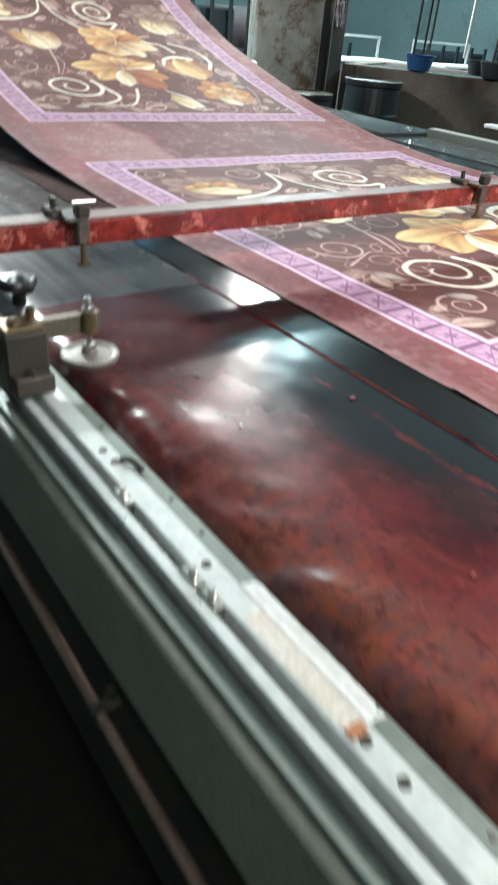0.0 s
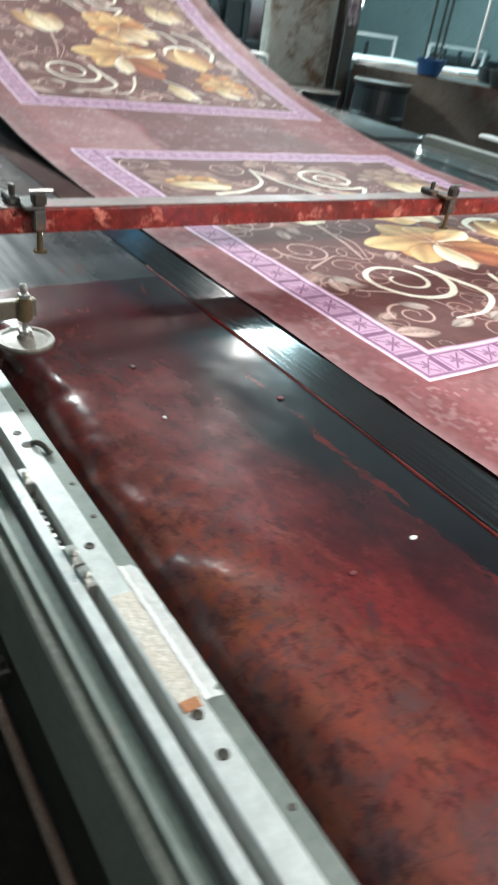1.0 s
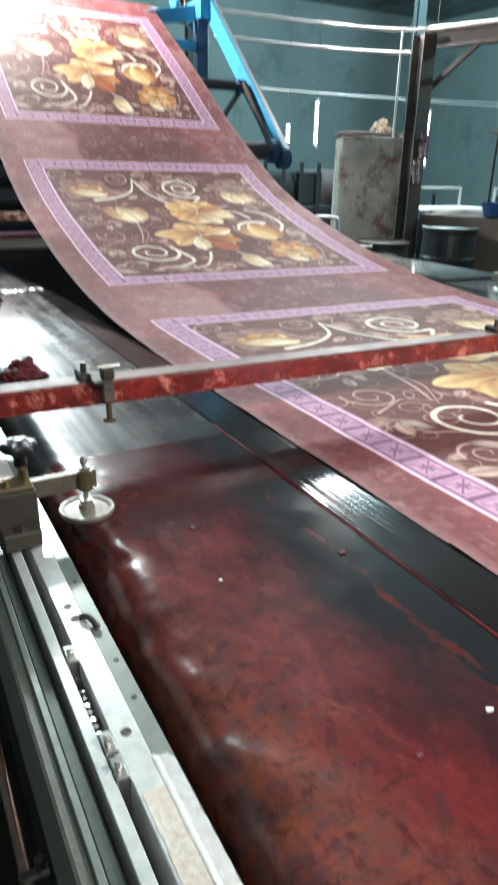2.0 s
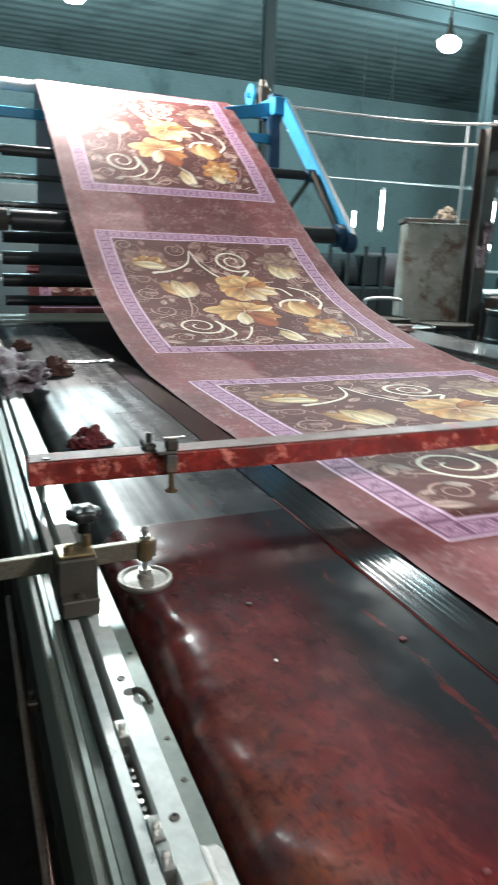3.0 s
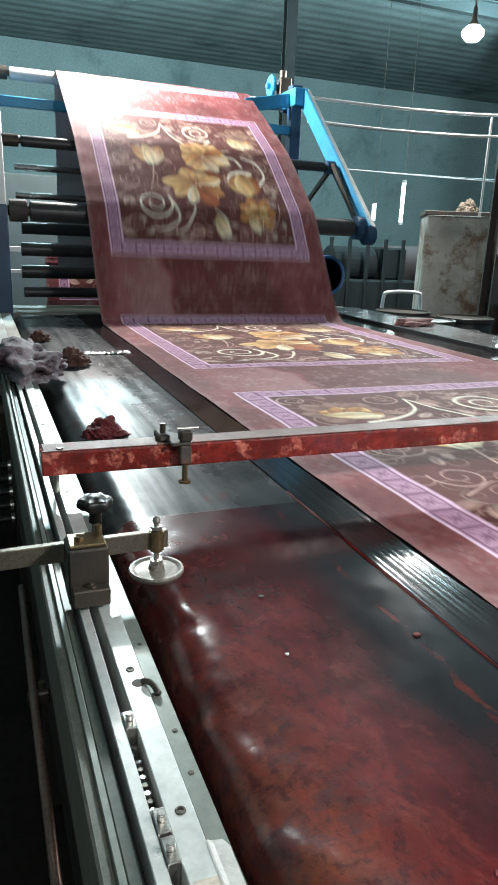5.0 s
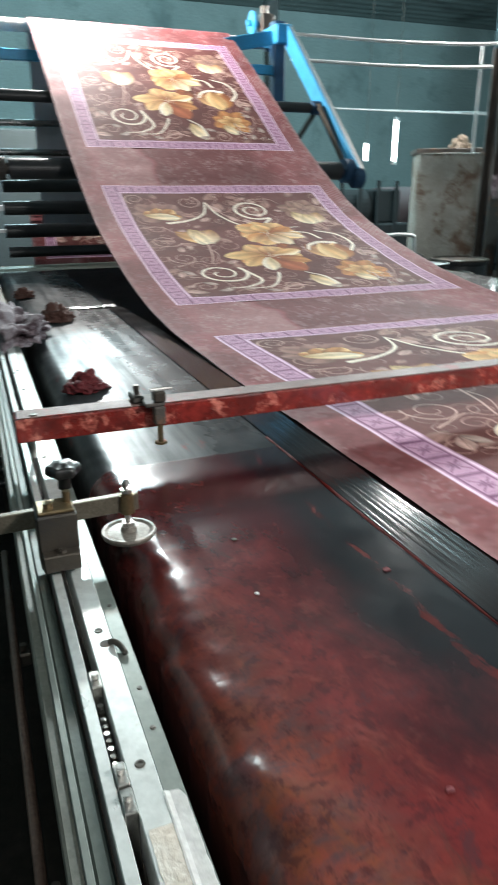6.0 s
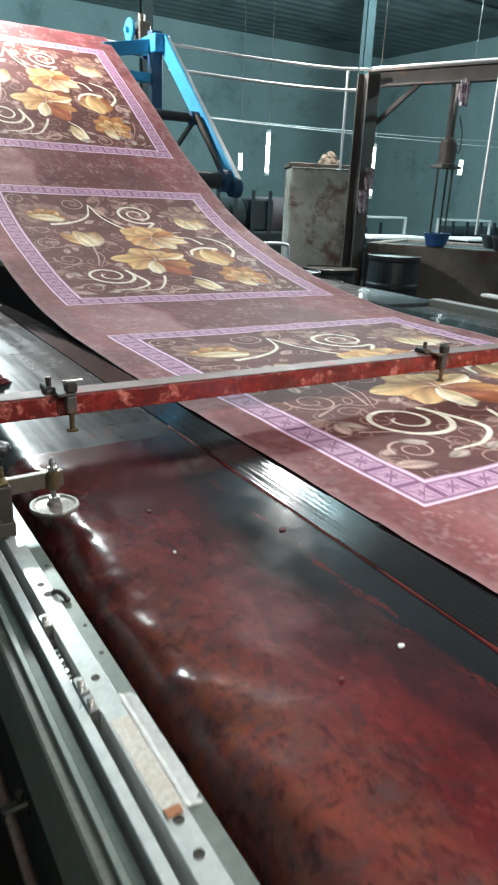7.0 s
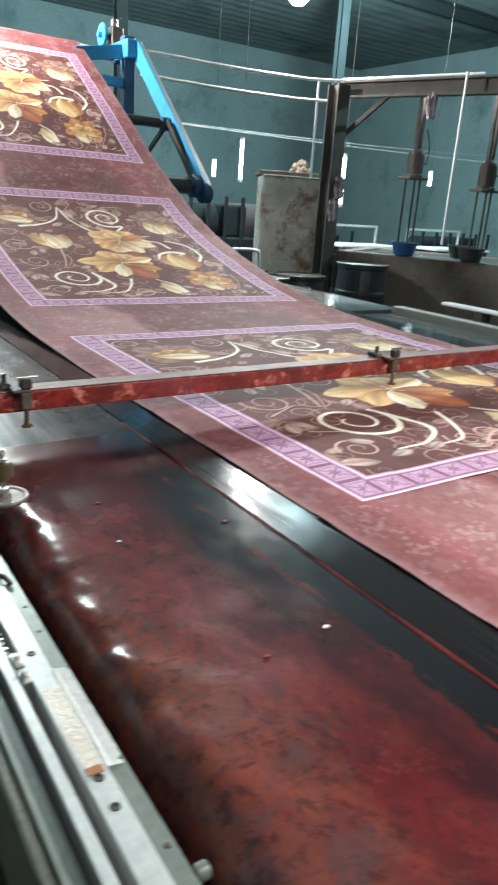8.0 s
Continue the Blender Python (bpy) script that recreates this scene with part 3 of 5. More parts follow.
for sy in (0.898, 0.742, 0.706):
    part("slot_nut", join(box(-0.0285, sy - 0.016, 0.9255, -0.0155, sy + 0.016, 1.0035, 0.0012), rod((-0.022, sy, 1.003), (-0.022, sy, 1.012), 0.0045, 12, bevel=0.001)), STEEL, rail, "small bright steel nut in the slot")
for k in range(9):
    y = 0.765 + k * 0.012
    part("chain_link", join(rod((-0.022, y, 0.9255), (-0.022, y + 0.010, 0.985), 0.004, 8)), DARK_STEEL if k % 2 else STEEL, rail)
part("clip_pocket", lathe([(0.0, 0.0006), (0.0072, 0.0006), (0.0085, 0.0)], (0.004, 0.968, 1.0), 18), RUST, rail, "rust-brown worn pocket")
part("hook_clip", pipe(arc_points([(0.009, 0.966, 1.003), (0.015, 0.960, 1.0055), (0.021, 0.952, 1.003), (0.024, 0.938, 1.000)], 6), 0.0042, 8), DARK_STEEL, rail, "small bent black clip", smooth=True)


def tape():
    """A torn strip of masking tape stuck along the inner ledge."""
    bm = bmesh.new()
    prev = None
    rng = random.Random(8)
    for k in range(41):
        y = 0.515 + 0.19 * k / 40
        a = 0.013 + 0.0015 * noise.noise((y * 30, 0, 0))
        c = 0.034 + 0.003 * noise.noise((y * 50, 3, 0)) - (0.006 * rng.random() if k in (0, 1, 2, 39, 40) else 0)
        row = [bm.verts.new((x, y + (0.004 * rng.random() if k in (0, 40) else 0), z)) for x, z in ((min(a, 0.0142), 1.0012), (0.0148, 1.0014), (0.020, 0.9985), (c, 0.9982))]
        if prev:
            for i in range(3):
                bm.faces.new((prev[i], prev[i + 1], row[i + 1], row[i]))
        prev = row
    bmesh.ops.solidify(bm, geom=bm.faces[:], thickness=0.0006)
    e = thing("masking_tape", "torn white masking tape strip stuck on the rail", "tape")
    part("strip", bm, PAPER, e)
    bm = bmesh.new()
    prev = None
    for k in range(25):
        y = 0.518 + 0.15 * k / 24
        row = [bm.verts.new((x, y, 1.0006)) for x in (-0.011 + 0.003 * noise.noise((y * 60, 8, 0)), 0.000, 0.0125)]
        if prev:
            for i in range(2):
                bm.faces.new((prev[i], prev[i + 1], row[i + 1], row[i]))
        prev = row
    part("glue_residue", bm, material("brown_tape_glue", (0.62, 0.60, 0.55), 0.4, 0.3, (0.46, 0.38, 0.30), 22, 0.8, 0.3, 150), e, "brownish film of old glue")
    bm = join(box(-0.010, 0.512, 1.0008, 0.008, 0.524, 1.0022, 0.0004))
    part("torn_end", bm, material("rust_orange_stain", (0.40, 0.15, 0.05), 0.7, 0, (0.22, 0.09, 0.04), 60, 0.6, 0.3, 200), e, "rust-orange torn end")


tape()


# ---------------------------------------------------------------- pipes under the rail
def air_pipe():
    e = thing("air_pipe", "thin rusty steel pipe running under the rail", "pipe")
    part("tube", pipe([(-0.115, -1.4, 0.80), (-0.115, 0.6, 0.80), (-0.115, 1.15, 0.815), (-0.112, 1.6, 0.83)], 0.0075), material("rusty_pipe", (0.3, 0.2, 0.16), 0.4, 0.6, (0.16, 0.09, 0.07), 14, 0.6, 0.2, 150), e, smooth=True)
    for y in (0.2, 0.78, 1.25):
        part("pipe_clip", join(box(-0.124, y - 0.008, 0.790, -0.088, y + 0.008, 0.815, 0.003), rod((-0.1, y, 0.82), (-0.1, y, 0.832), 0.006, 10)), DARK_STEEL, e)
    return e


air_pipe()


# ---------------------------------------------------------------- clamp with the disc
def rail_clamp():
    e = thing("rail_clamp", "steel rail clamp with star knob and round disc", "clamp")
    block = part("block", join(box(-0.056, 1.185, 1.002, 0.006, 1.245, 1.094, 0.003), box(-0.053, 1.162, 1.008, 0.004, 1.186, 1.036, 0.002)), DARK_STEEL, e, "dark grey steel block")
    part("block_cap", box(-0.053, 1.190, 1.094, 0.003, 1.240, 1.100, 0.002), BRASS, block)
    part("bolt", join(rod((-0.024, 1.174, 1.036), (-0.024, 1.174, 1.041), 0.008, 6), rod((-0.024, 1.174, 1.04), (-0.024, 1.174, 1.044), 0.004, 10)), DARK_STEEL, block)
    arm = part("arm", beam((-0.9, 1.215, 1.064), (0.118, 1.262, 1.064), 0.014, 0.032, 0.0015), material("grimy_steel_bar", (0.22, 0.2, 0.16), 0.45, 0.6, (0.1, 0.085, 0.06), 16, 0.6, 0.2, 200), e, "flat grimy steel arm")
    part("sleeve", rod((0.098, 1.256, 1.045), (0.098, 1.256, 1.082), 0.013, 16, bevel=0.002), BRASS, arm)
    part("spindle", join(rod((0.098, 1.256, 1.0), (0.098, 1.256, 1.096), 0.005, 12), rod((0.098, 1.256, 1.084), (0.098, 1.256, 1.09), 0.010, 6), lathe([(0.0, 1.108), (0.005, 1.106), (0.007, 1.1), (0.005, 1.092)], (0.098, 1.256, 0), 12)), STEEL, e, "bright threaded spindle")
    disc = part("disc", lathe([(0.0, 1.020), (0.012, 1.020), (0.014, 1.012), (0.036, 1.010), (0.042, 1.013), (0.046, 1.013), (0.0475, 1.009), (0.045, 1.003), (0.0, 1.000)], (0.098, 1.256, 0), 40), material("worn_pale_disc", (0.30, 0.28, 0.25), 0.45, 0.4, (0.12, 0.095, 0.075), 34, 0.6, 0.2, 200), e, "worn pale metal disc", smooth=False)
    part("disc_nut", join(rod((0.098, 1.256, 1.016), (0.098, 1.256, 1.028), 0.011, 6), rod((0.098, 1.256, 0.992), (0.098, 1.256, 1.001), 0.007, 10)), STEEL, disc)
    k = lathe([(0.0, 1.146), (0.012, 1.146), (0.017, 1.141), (0.021, 1.142), (0.0235, 1.136), (0.0235, 1.128), (0.018, 1.122), (0.010, 1.118), (0.011, 1.10)], (0.0, 1.278, 0), 30)
    for v in k.verts:
        dx, dy = v.co.x, v.co.y - 1.278
        r, a = math.hypot(dx, dy), math.atan2(dy, dx)
        if r > 0.016:
            f = 1 + 0.28 * max(0, math.cos(a * 6)) ** 0.8
            v.co.x, v.co.y = dx * f, 1.278 + dy * f
    knob = part("star_knob", k, BLACK_PLASTIC, e, "black six-lobed star knob", smooth=True)
    part("knob_stud", rod((0.0, 1.278, 1.0), (0.0, 1.278, 1.11), 0.006, 12), STEEL, knob)
    part("guide_post", rod((-0.004, 1.222, 1.1), (-0.004, 1.222, 1.118), 0.006, 10), BRASS, block)
    part("cap_screw", rod((-0.036, 1.21, 1.1), (-0.036, 1.21, 1.108), 0.008, 6), BRASS, block)
    return e


rail_clamp()


# ---------------------------------------------------------------- red cross bar
def bar_material():
    # the pink stain stands in for wet glare, put into the bar's colour
    return material("red_bar_pink_glare", (0.29, 0.030, 0.023), 0.25, 0.0, (0.045, 0.007, 0.006), 12, 1.0, 0.5, 45, coat=0.6, stain=(0.62, 0.20, 0.15), stain_scale=17, stain_at=0.55)


def clamp_on_bar(e, x):
    y = 1.69
    jaw = part("clamp_jaw", join(box(x - 0.030, y - 0.072, 1.113, x + 0.016, y + 0.01, 1.122, 0.003), box(x - 0.048, y - 0.03, 1.113, x - 0.022, y + 0.026, 1.130, 0.004)), RUST, e, "rusty clamp jaw over the bar")
    part("clamp_lip", box(x - 0.010, y - 0.073, 1.070, x + 0.016, y - 0.048, 1.113, 0.003), RUST, jaw)
    bolt = part("clamp_bolt", rod((x + 0.004, y - 0.062, 1.028), (x + 0.004, y - 0.062, 1.135), 0.0065, 12), BRASS, e, "rusty brown clamp bolt")
    part("clamp_washer", rod((x + 0.004, y - 0.062, 1.024), (x + 0.004, y - 0.062, 1.029), 0.014, 14), BRASS, bolt)
    part("clamp_nut", box(x - 0.010, y - 0.075, 1.1225, x + 0.018, y - 0.048, 1.148, 0.004), DARK_STEEL, e)
    part("tommy_bar", rod((x - 0.016, y - 0.062, 1.152), (x + 0.034, y - 0.062, 1.152), 0.0035, 8), STEEL, bolt)
    part("clamp_screw", rod((x - 0.035, y - 0.010, 1.13), (x - 0.035, y - 0.010, 1.152), 0.007, 6), DARK_STEEL, jaw)


def cross_bar():
    e = thing("cross_bar", "red dye splashed square steel bar across the bed, pink glare painted on", "cross bar")
    bm = box(-0.055, 1.645, 1.058, 3.36, 1.715, 1.110, 0.004, 2)
    part("bar", bm, [bar_material()], e)
    part("bar_top", box(-0.050, 1.650, 1.1102, 3.355, 1.711, 1.1125, 0.001), material("grey_brown_bar_top", (0.22, 0.145, 0.13), 0.62, 0.0, (0.13, 0.075, 0.065), 12, 0.7, 0.25, 120, stain=(0.26, 0.035, 0.03), stain_scale=8, stain_at=0.56), e, "worn grey top face")
    part("end_rivet", rod((-0.015, 1.665, 1.112), (-0.015, 1.665, 1.115), 0.008, 12), DARK_STEEL, e)
    for x in (0.25, 1.53, 2.75):
        clamp_on_bar(e, x)
    for x in (-0.02, 3.28):
        part("bar_foot", rod((x, 1.704, 1.0005), (x, 1.704, 1.058), 0.006, 12), STEEL, e)
    return e


cross_bar()


# ---------------------------------------------------------------- end plates and roller stand
def end_table():
    e = thing("end_table", "grey dusty steel end plate behind the bed", "machine table")
    part("plate", box(-0.10, 5.92, 0.90, 3.36, 6.6, 0.955, 0.004), PLATE, e)
    part("side_flange", box(-0.12, 3.36, 0.86, 0.055, 6.3, 0.99, 0.005), PLATE, e, "grey painted side flange")
    part("flange_strip", box(-0.10, 3.36, 0.991, -0.02, 5.4, 1.003, 0.002), ALU, e)
    part("far_flange", box(2.88, 3.36, 0.86, 3.36, 6.3, 0.975, 0.005), WET_PLATE, e, "wet dark flange")
    part("far_cover", box(2.87, -1.6, 0.86, 3.22, 3.355, 0.955, 0.005), WET_PLATE, e, "wet dark cover plate")
    for x in (-0.06, 3.3):
        for y in (3.6, 5.8):
            part("leg", box(x - 0.04, y - 0.04, 0, x + 0.04, y + 0.04, 0.86, 0.004), DARK_STEEL, e)
    return e


end_table()

ROLLERS = [(7.72, 3.0, 0.055), (6.58, 2.285, 0.045), (5.94, 1.72, 0.075)]


WRAP = material("pale_roller_wrap", (0.62, 0.63, 0.62), 0.6, 0, (0.45, 0.46, 0.46), 9, 0.6, 0.3, 120)


def roller_stand():
    e = thing("roller_stand", "blue roller stand lifting the printed fabric", "roller stand")
    xl, xr = 0.13, 3.10
    names = ("pale cloth-wrapped roller", "black roller", "black rubber roller")
    for (y, z, r), lab in zip(ROLLERS, names):
        p = part("roller", rod((xl + 0.12, y, z), (xr - 0.06, y, z), r, 36, bevel=0.006), WRAP if y > 7 else RUBBER, e, lab, smooth=False)
        part("axle", rod((xl - 0.05, y, z), (xr + 0.06, y, z), r * 0.5, 16), DARK_STEEL, e)
        part("bearing", rod((xr - 0.04, y, z), (xr + 0.05, y, z), r * 1.35, 20, bevel=0.005), BLUE_SHADED, e)
        part("bearing", rod((xl - 0.03, y, z), (xl + 0.10, y, z), r * 1.1, 20, bevel=0.005), RUST if y < 6 else DARK_STEEL, e)
    # lower rollers at the dryer mouth
    for y, z, r in ((6.7, 1.60, 0.05), (6.9, 1.42, 0.06), (7.0, 1.22, 0.06), (6.8, 1.05, 0.045), (7.4, 1.9, 0.03), (7.4, 2.15, 0.03)):
        part("lower_roller", rod((xl + 0.1, y, z), (xr - 0.06, y, z), r, 24), RUBBER if z < 1.7 else CHROME, e)
    # left side: grey slanting post with navy post
    part("left_post", beam((0.045, 5.72, 1.55), (0.115, 7.75, 3.24), 0.06, 0.12, 0.004), GREY_POST, e, "light grey slanting post")
    part("left_upright", box(-0.03, 5.62, 0.0, 0.075, 5.76, 1.75, 0.006), BLUE_SHADED, e, "blue painted upright, darkened in its colour as if shaded")
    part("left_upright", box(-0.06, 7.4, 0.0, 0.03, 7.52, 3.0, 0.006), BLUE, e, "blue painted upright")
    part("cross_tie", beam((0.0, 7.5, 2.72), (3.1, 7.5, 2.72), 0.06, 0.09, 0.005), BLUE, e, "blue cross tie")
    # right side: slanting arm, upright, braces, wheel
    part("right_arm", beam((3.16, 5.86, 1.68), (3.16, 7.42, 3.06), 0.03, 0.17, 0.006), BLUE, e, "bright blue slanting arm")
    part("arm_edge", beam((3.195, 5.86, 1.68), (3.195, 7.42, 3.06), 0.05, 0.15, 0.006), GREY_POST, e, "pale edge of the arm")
    part("right_upright", box(3.05, 7.44, 0.0, 3.17, 7.56, 3.16, 0.006), BLUE_SHADED, e, "blue painted upright, darkened in its colour as if shaded")
    part("top_bracket", join(box(3.04, 7.35, 2.95, 3.20, 7.72, 3.12, 0.008), beam((2.55, 7.5, 2.92), (3.08, 7.5, 3.02), 0.04, 0.13, 0.005)), BLUE, e, "blue corner bracket")
    part("brace", beam((3.1, 6.5, 2.3), (3.1, 5.98, 1.78), 0.03, 0.05, 0.004), DARK_STEEL, e)
    part("brace", beam((3.1, 6.5, 2.3), (3.1, 7.44, 1.75), 0.03, 0.05, 0.004), DARK_STEEL, e)
    part("hand_wheel", join(rod((2.99, 7.93, 3.22), (3.02, 7.93, 3.22), 0.115, 32, bevel=0.006), rod((2.95, 7.93, 3.22), (3.12, 7.93, 3.22), 0.03, 12)), BLUE, e, "round blue wheel")
    part("gear_motor", join(box(3.06, 7.80, 3.08, 3.20, 8.0, 3.30, 0.012), rod((3.13, 7.9, 3.3), (3.13, 7.9, 3.38), 0.04, 16)), DARK_STEEL, e, "dark gear motor")
    part("foot_wheel", rod((3.12, 5.86, 1.66), (3.22, 5.86, 1.66), 0.085, 24, bevel=0.01), BLUE_SHADED, e)
    return e


roller_stand()


def dryer_front():
    """The dark machine body behind the rollers."""
    e = thing("dryer", "dark dryer housing behind the roller stand", "dryer")
    part("housing", box(0.0, 9.4, 0.0, 3.1, 11.5, 2.25, 0.02), material("dryer_paint", (0.06, 0.09, 0.10), 0.6, 0.1, (0.03, 0.05, 0.05), 2, 0.6, 0.15, 60), e)
    part("cross_rail", box(0.05, 8.2, 1.36, 3.05, 8.25, 1.42, 0.004), GREY_POST, e, "pale steel rail")
    part("cross_rail", box(0.05, 8.2, 1.14, 3.05, 8.25, 1.18, 0.004), GREY_POST, e, "pale steel rail")
    part("cross_rail", box(0.05, 8.0, 1.72, 3.05, 8.05, 1.76, 0.004), GREY_POST, e, "pale steel rail")
    for x in (0.05, 3.0):
        part("side_frame", box(x, 8.0, 0.0, x + 0.06, 9.4, 1.9, 0.005), BLUE_SHADED, e)
    return e


dryer_front()


# ---------------------------------------------------------------- background things
def oil_drum(x, y, r, h, mat, label, seed=0, open_top=True):
    e = thing("drum", label, "drum", (x, y, 0), "drums beside the machine")
    prof = [(r * 0.97, 0.0), (r, 0.02), (r, h * 0.30), (r * 1.03, h * 0.32), (r * 1.03, h * 0.35), (r, h * 0.37), (r, h * 0.64), (r * 1.03, h * 0.66), (r * 1.03, h * 0.69), (r, h * 0.71), (r * 0.97, h * 0.95), (r * 1.02, h * 0.965), (r * 1.03, h), (r * 0.95, h)]
    if open_top:
        prof += [(r * 0.93, h * 0.97), (r * 0.93, h * 0.8), (0.0, h * 0.8)]
    else:
        prof += [(r * 0.9, h * 0.985), (0.0, h * 0.99)]
    part("shell", lathe(prof, seg=32), mat, e, smooth=False)
    part("rim", lathe([(r * 1.0, h * 0.99), (r * 1.045, h * 0.995), (r * 1.045, h * 1.015), (r * 0.97, h * 1.02), (r * 0.95, h * 1.0)], seg=32), DARK_STEEL, e)
    return e


oil_drum(5.62, 6.25, 0.30, 1.0, DRUM, "black plastic drum with a clamped lid", open_top=False)
for x, y, h in ((3.75, 5.35, 0.86), (4.05, 6.1, 0.87), (4.75, 6.35, 0.86), (4.25, 6.8, 0.88)):
    oil_drum(x, y, 0.29, h, DRUM, "open black drum of dye paste beside the machine")


def lying_drum(x, y, z, r):
    e = thing("drum", "blue plastic drum lying on a steel cradle", "drum", (x, y, 0))
    shell = lathe([(r * 0.86, 0.0), (r * 0.9, -0.012), (r, -0.02), (r * 1.03, 0.03), (r, 0.06), (r, 0.22), (r * 1.04, 0.25), (r, 0.28), (r, 0.5), (r * 0.9, 0.53), (0.0, 0.53)], seg=32)
    shell.transform(Matrix.Translation((0, 0, z)) @ Matrix.Rotation(math.radians(-90), 4, "X"))
    part("shell", shell, BLUE_DRUM, e)
    lid = lathe([(0.0, 0.012), (r * 0.84, 0.012), (r * 0.86, 0.0)], seg=32)
    lid.transform(Matrix.Translation((0, 0, z)) @ Matrix.Rotation(math.radians(-90), 4, "X"))
    part("lid", lid, BLUE_DRUM, e, "recessed blue lid")
    for dy in (0.08, 0.42):
        part("cradle_leg", join(box(-r * 0.7, dy - 0.025, 0, -r * 0.5, dy + 0.025, z - r * 0.70), box(r * 0.5, dy - 0.025, 0, r * 0.7, dy + 0.025, z - r * 0.70), box(-r * 0.7, dy - 0.025, z - r * 1.12, r * 0.7, dy + 0.025, z - r * 0.99)), RUST, e)


lying_drum(3.30, 6.86, 1.25, 0.205)


def white_tank():
    e = thing("storage_tank", "stained white rectangular steel tank", "tank", (0, 0, 0))
    a, c = Vector((5.17, 7.86, 0)), Vector((5.95, 7.42, 0))
    d = (c - a).normalized()
    n = Vector((d.y, -d.x, 0))
    m = Matrix((d, -n, Vector((0, 0, 1)))).transposed().to_4x4()
    L = (c - a).length

    def put(bm):
        bm.transform(Matrix.Translation(a) @ m)
        return bm
    part("body", put(box(0, 0, 0.45, L, 0.8, 1.98, 0.05, 3)), WHITE_TANK, e)
    part("top_frame", put(join(box(-0.03, -0.03, 1.98, L + 0.03, 0.03, 2.03, 0.004), box(-0.03, 0.77, 1.98, L + 0.03, 0.83, 2.03, 0.004), box(-0.03, 0.03, 1.98, 0.03, 0.77, 2.03, 0.004))), RUST, e, "rusty top frame")
    for x in (0.05, L - 0.05):
        for y in (0.05, 0.75):
            part("leg", put(box(x - 0.03, y - 0.03, 0, x + 0.03, y + 0.03, 0.46, 0.003)), RUST, e)
    part("outlet_pipe", put(pipe(arc_points([(L * 0.75, -0.01, 0.7), (L * 0.75, -0.12, 0.7), (L * 0.78, -0.16, 0.62), (L * 0.78, -0.16, 0.3)], 5), 0.025)), RUST, e)
    part("sack", put(crumple_at(0.55, 0.4, 2.03)), material("dusty_sack", (0.16, 0.13, 0.1), 0.9, 0, (0.09, 0.07, 0.05), 9, 0.6, 0.5, 80), e, "slumped dusty sack on top")


def crumple_at(x, y, z):
    bm = crumple(0.13, 0.11, 0.13, 9, 0.4)
    bm.transform(Matrix.Translation((x, y, z)))
    return bm


white_tank()


def gantry():
    e = thing("gantry", "rusty steel gantry frame with hanging stirrers", "gantry")
    part("column", join(box(5.50, 6.88, 0, 5.68, 6.90, 3.0), box(5.50, 7.06, 0, 5.68, 7.08, 3.0), box(5.58, 6.90, 0, 5.60, 7.06, 3.0)), RUST, e, "rusty steel column")
    a, c = Vector((5.72, 7.1, 2.97)), Vector((6.72, 4.6, 2.97))
    part("main_beam", join(beam(a + Vector((0, 0, 0.08)), c + Vector((0, 0, 0.08)), 0.12, 0.02, 0.002), beam(a, c, 0.02, 0.14, 0.002), beam(a - Vector((0, 0, 0.08)), c - Vector((0, 0, 0.08)), 0.12, 0.02, 0.002)), RUST, e, "rusty steel beam")
    part("beam_pipe", rod(a + Vector((0.02, 0, 0.12)), c + Vector((-0.35, 0.9, 0.12)), 0.014, 10), WHITE_PIPE, e, "pale pipe on the beam")
    part("knee_brace", beam((5.72, 7.0, 2.45), (5.95, 6.5, 2.9), 0.05, 0.05, 0.003), RUST, e)
    part("drop_pipe", rod((5.45, 7.2, 1.95), (5.45, 7.2, 3.04), 0.015, 10), WHITE_PIPE, e, "thin white upright pipe")
    part("drop_pipe", rod((6.15, 5.55, 1.3), (6.15, 5.55, 3.08), 0.014, 10), WHITE_PIPE, e, "thin white upright pipe")
    for dz, y in ((3.02, 7.32), (2.80, 7.35)):
        part("conduit", pipe(arc_points([(3.2, y, dz + 0.01), (4.2, y - 0.06, dz + 0.0), (5.2, y - 0.12, dz + 0.02), (5.72, y - 0.24, dz + 0.05)], 6), 0.017), WHITE_PIPE, e, "white conduit running from the machine", smooth=True)
    return e


gantry()


def cloth_knot(x, y, z):
    bm = crumple(0.05, 0.05, 0.22, 12, 0.5)
    ob = obj("tied_rag", bm, RAG_GREY, smooth=True)
    ob.matrix_basis = pose(x, y, z)
    tagged(ob, "pale rags tied round the gantry column", "rag")


cloth_knot(5.56, 6.84, 1.45)
cloth_knot(5.62, 6.83, 1.72)
cloth_knot(6.10, 5.95, 2.62)


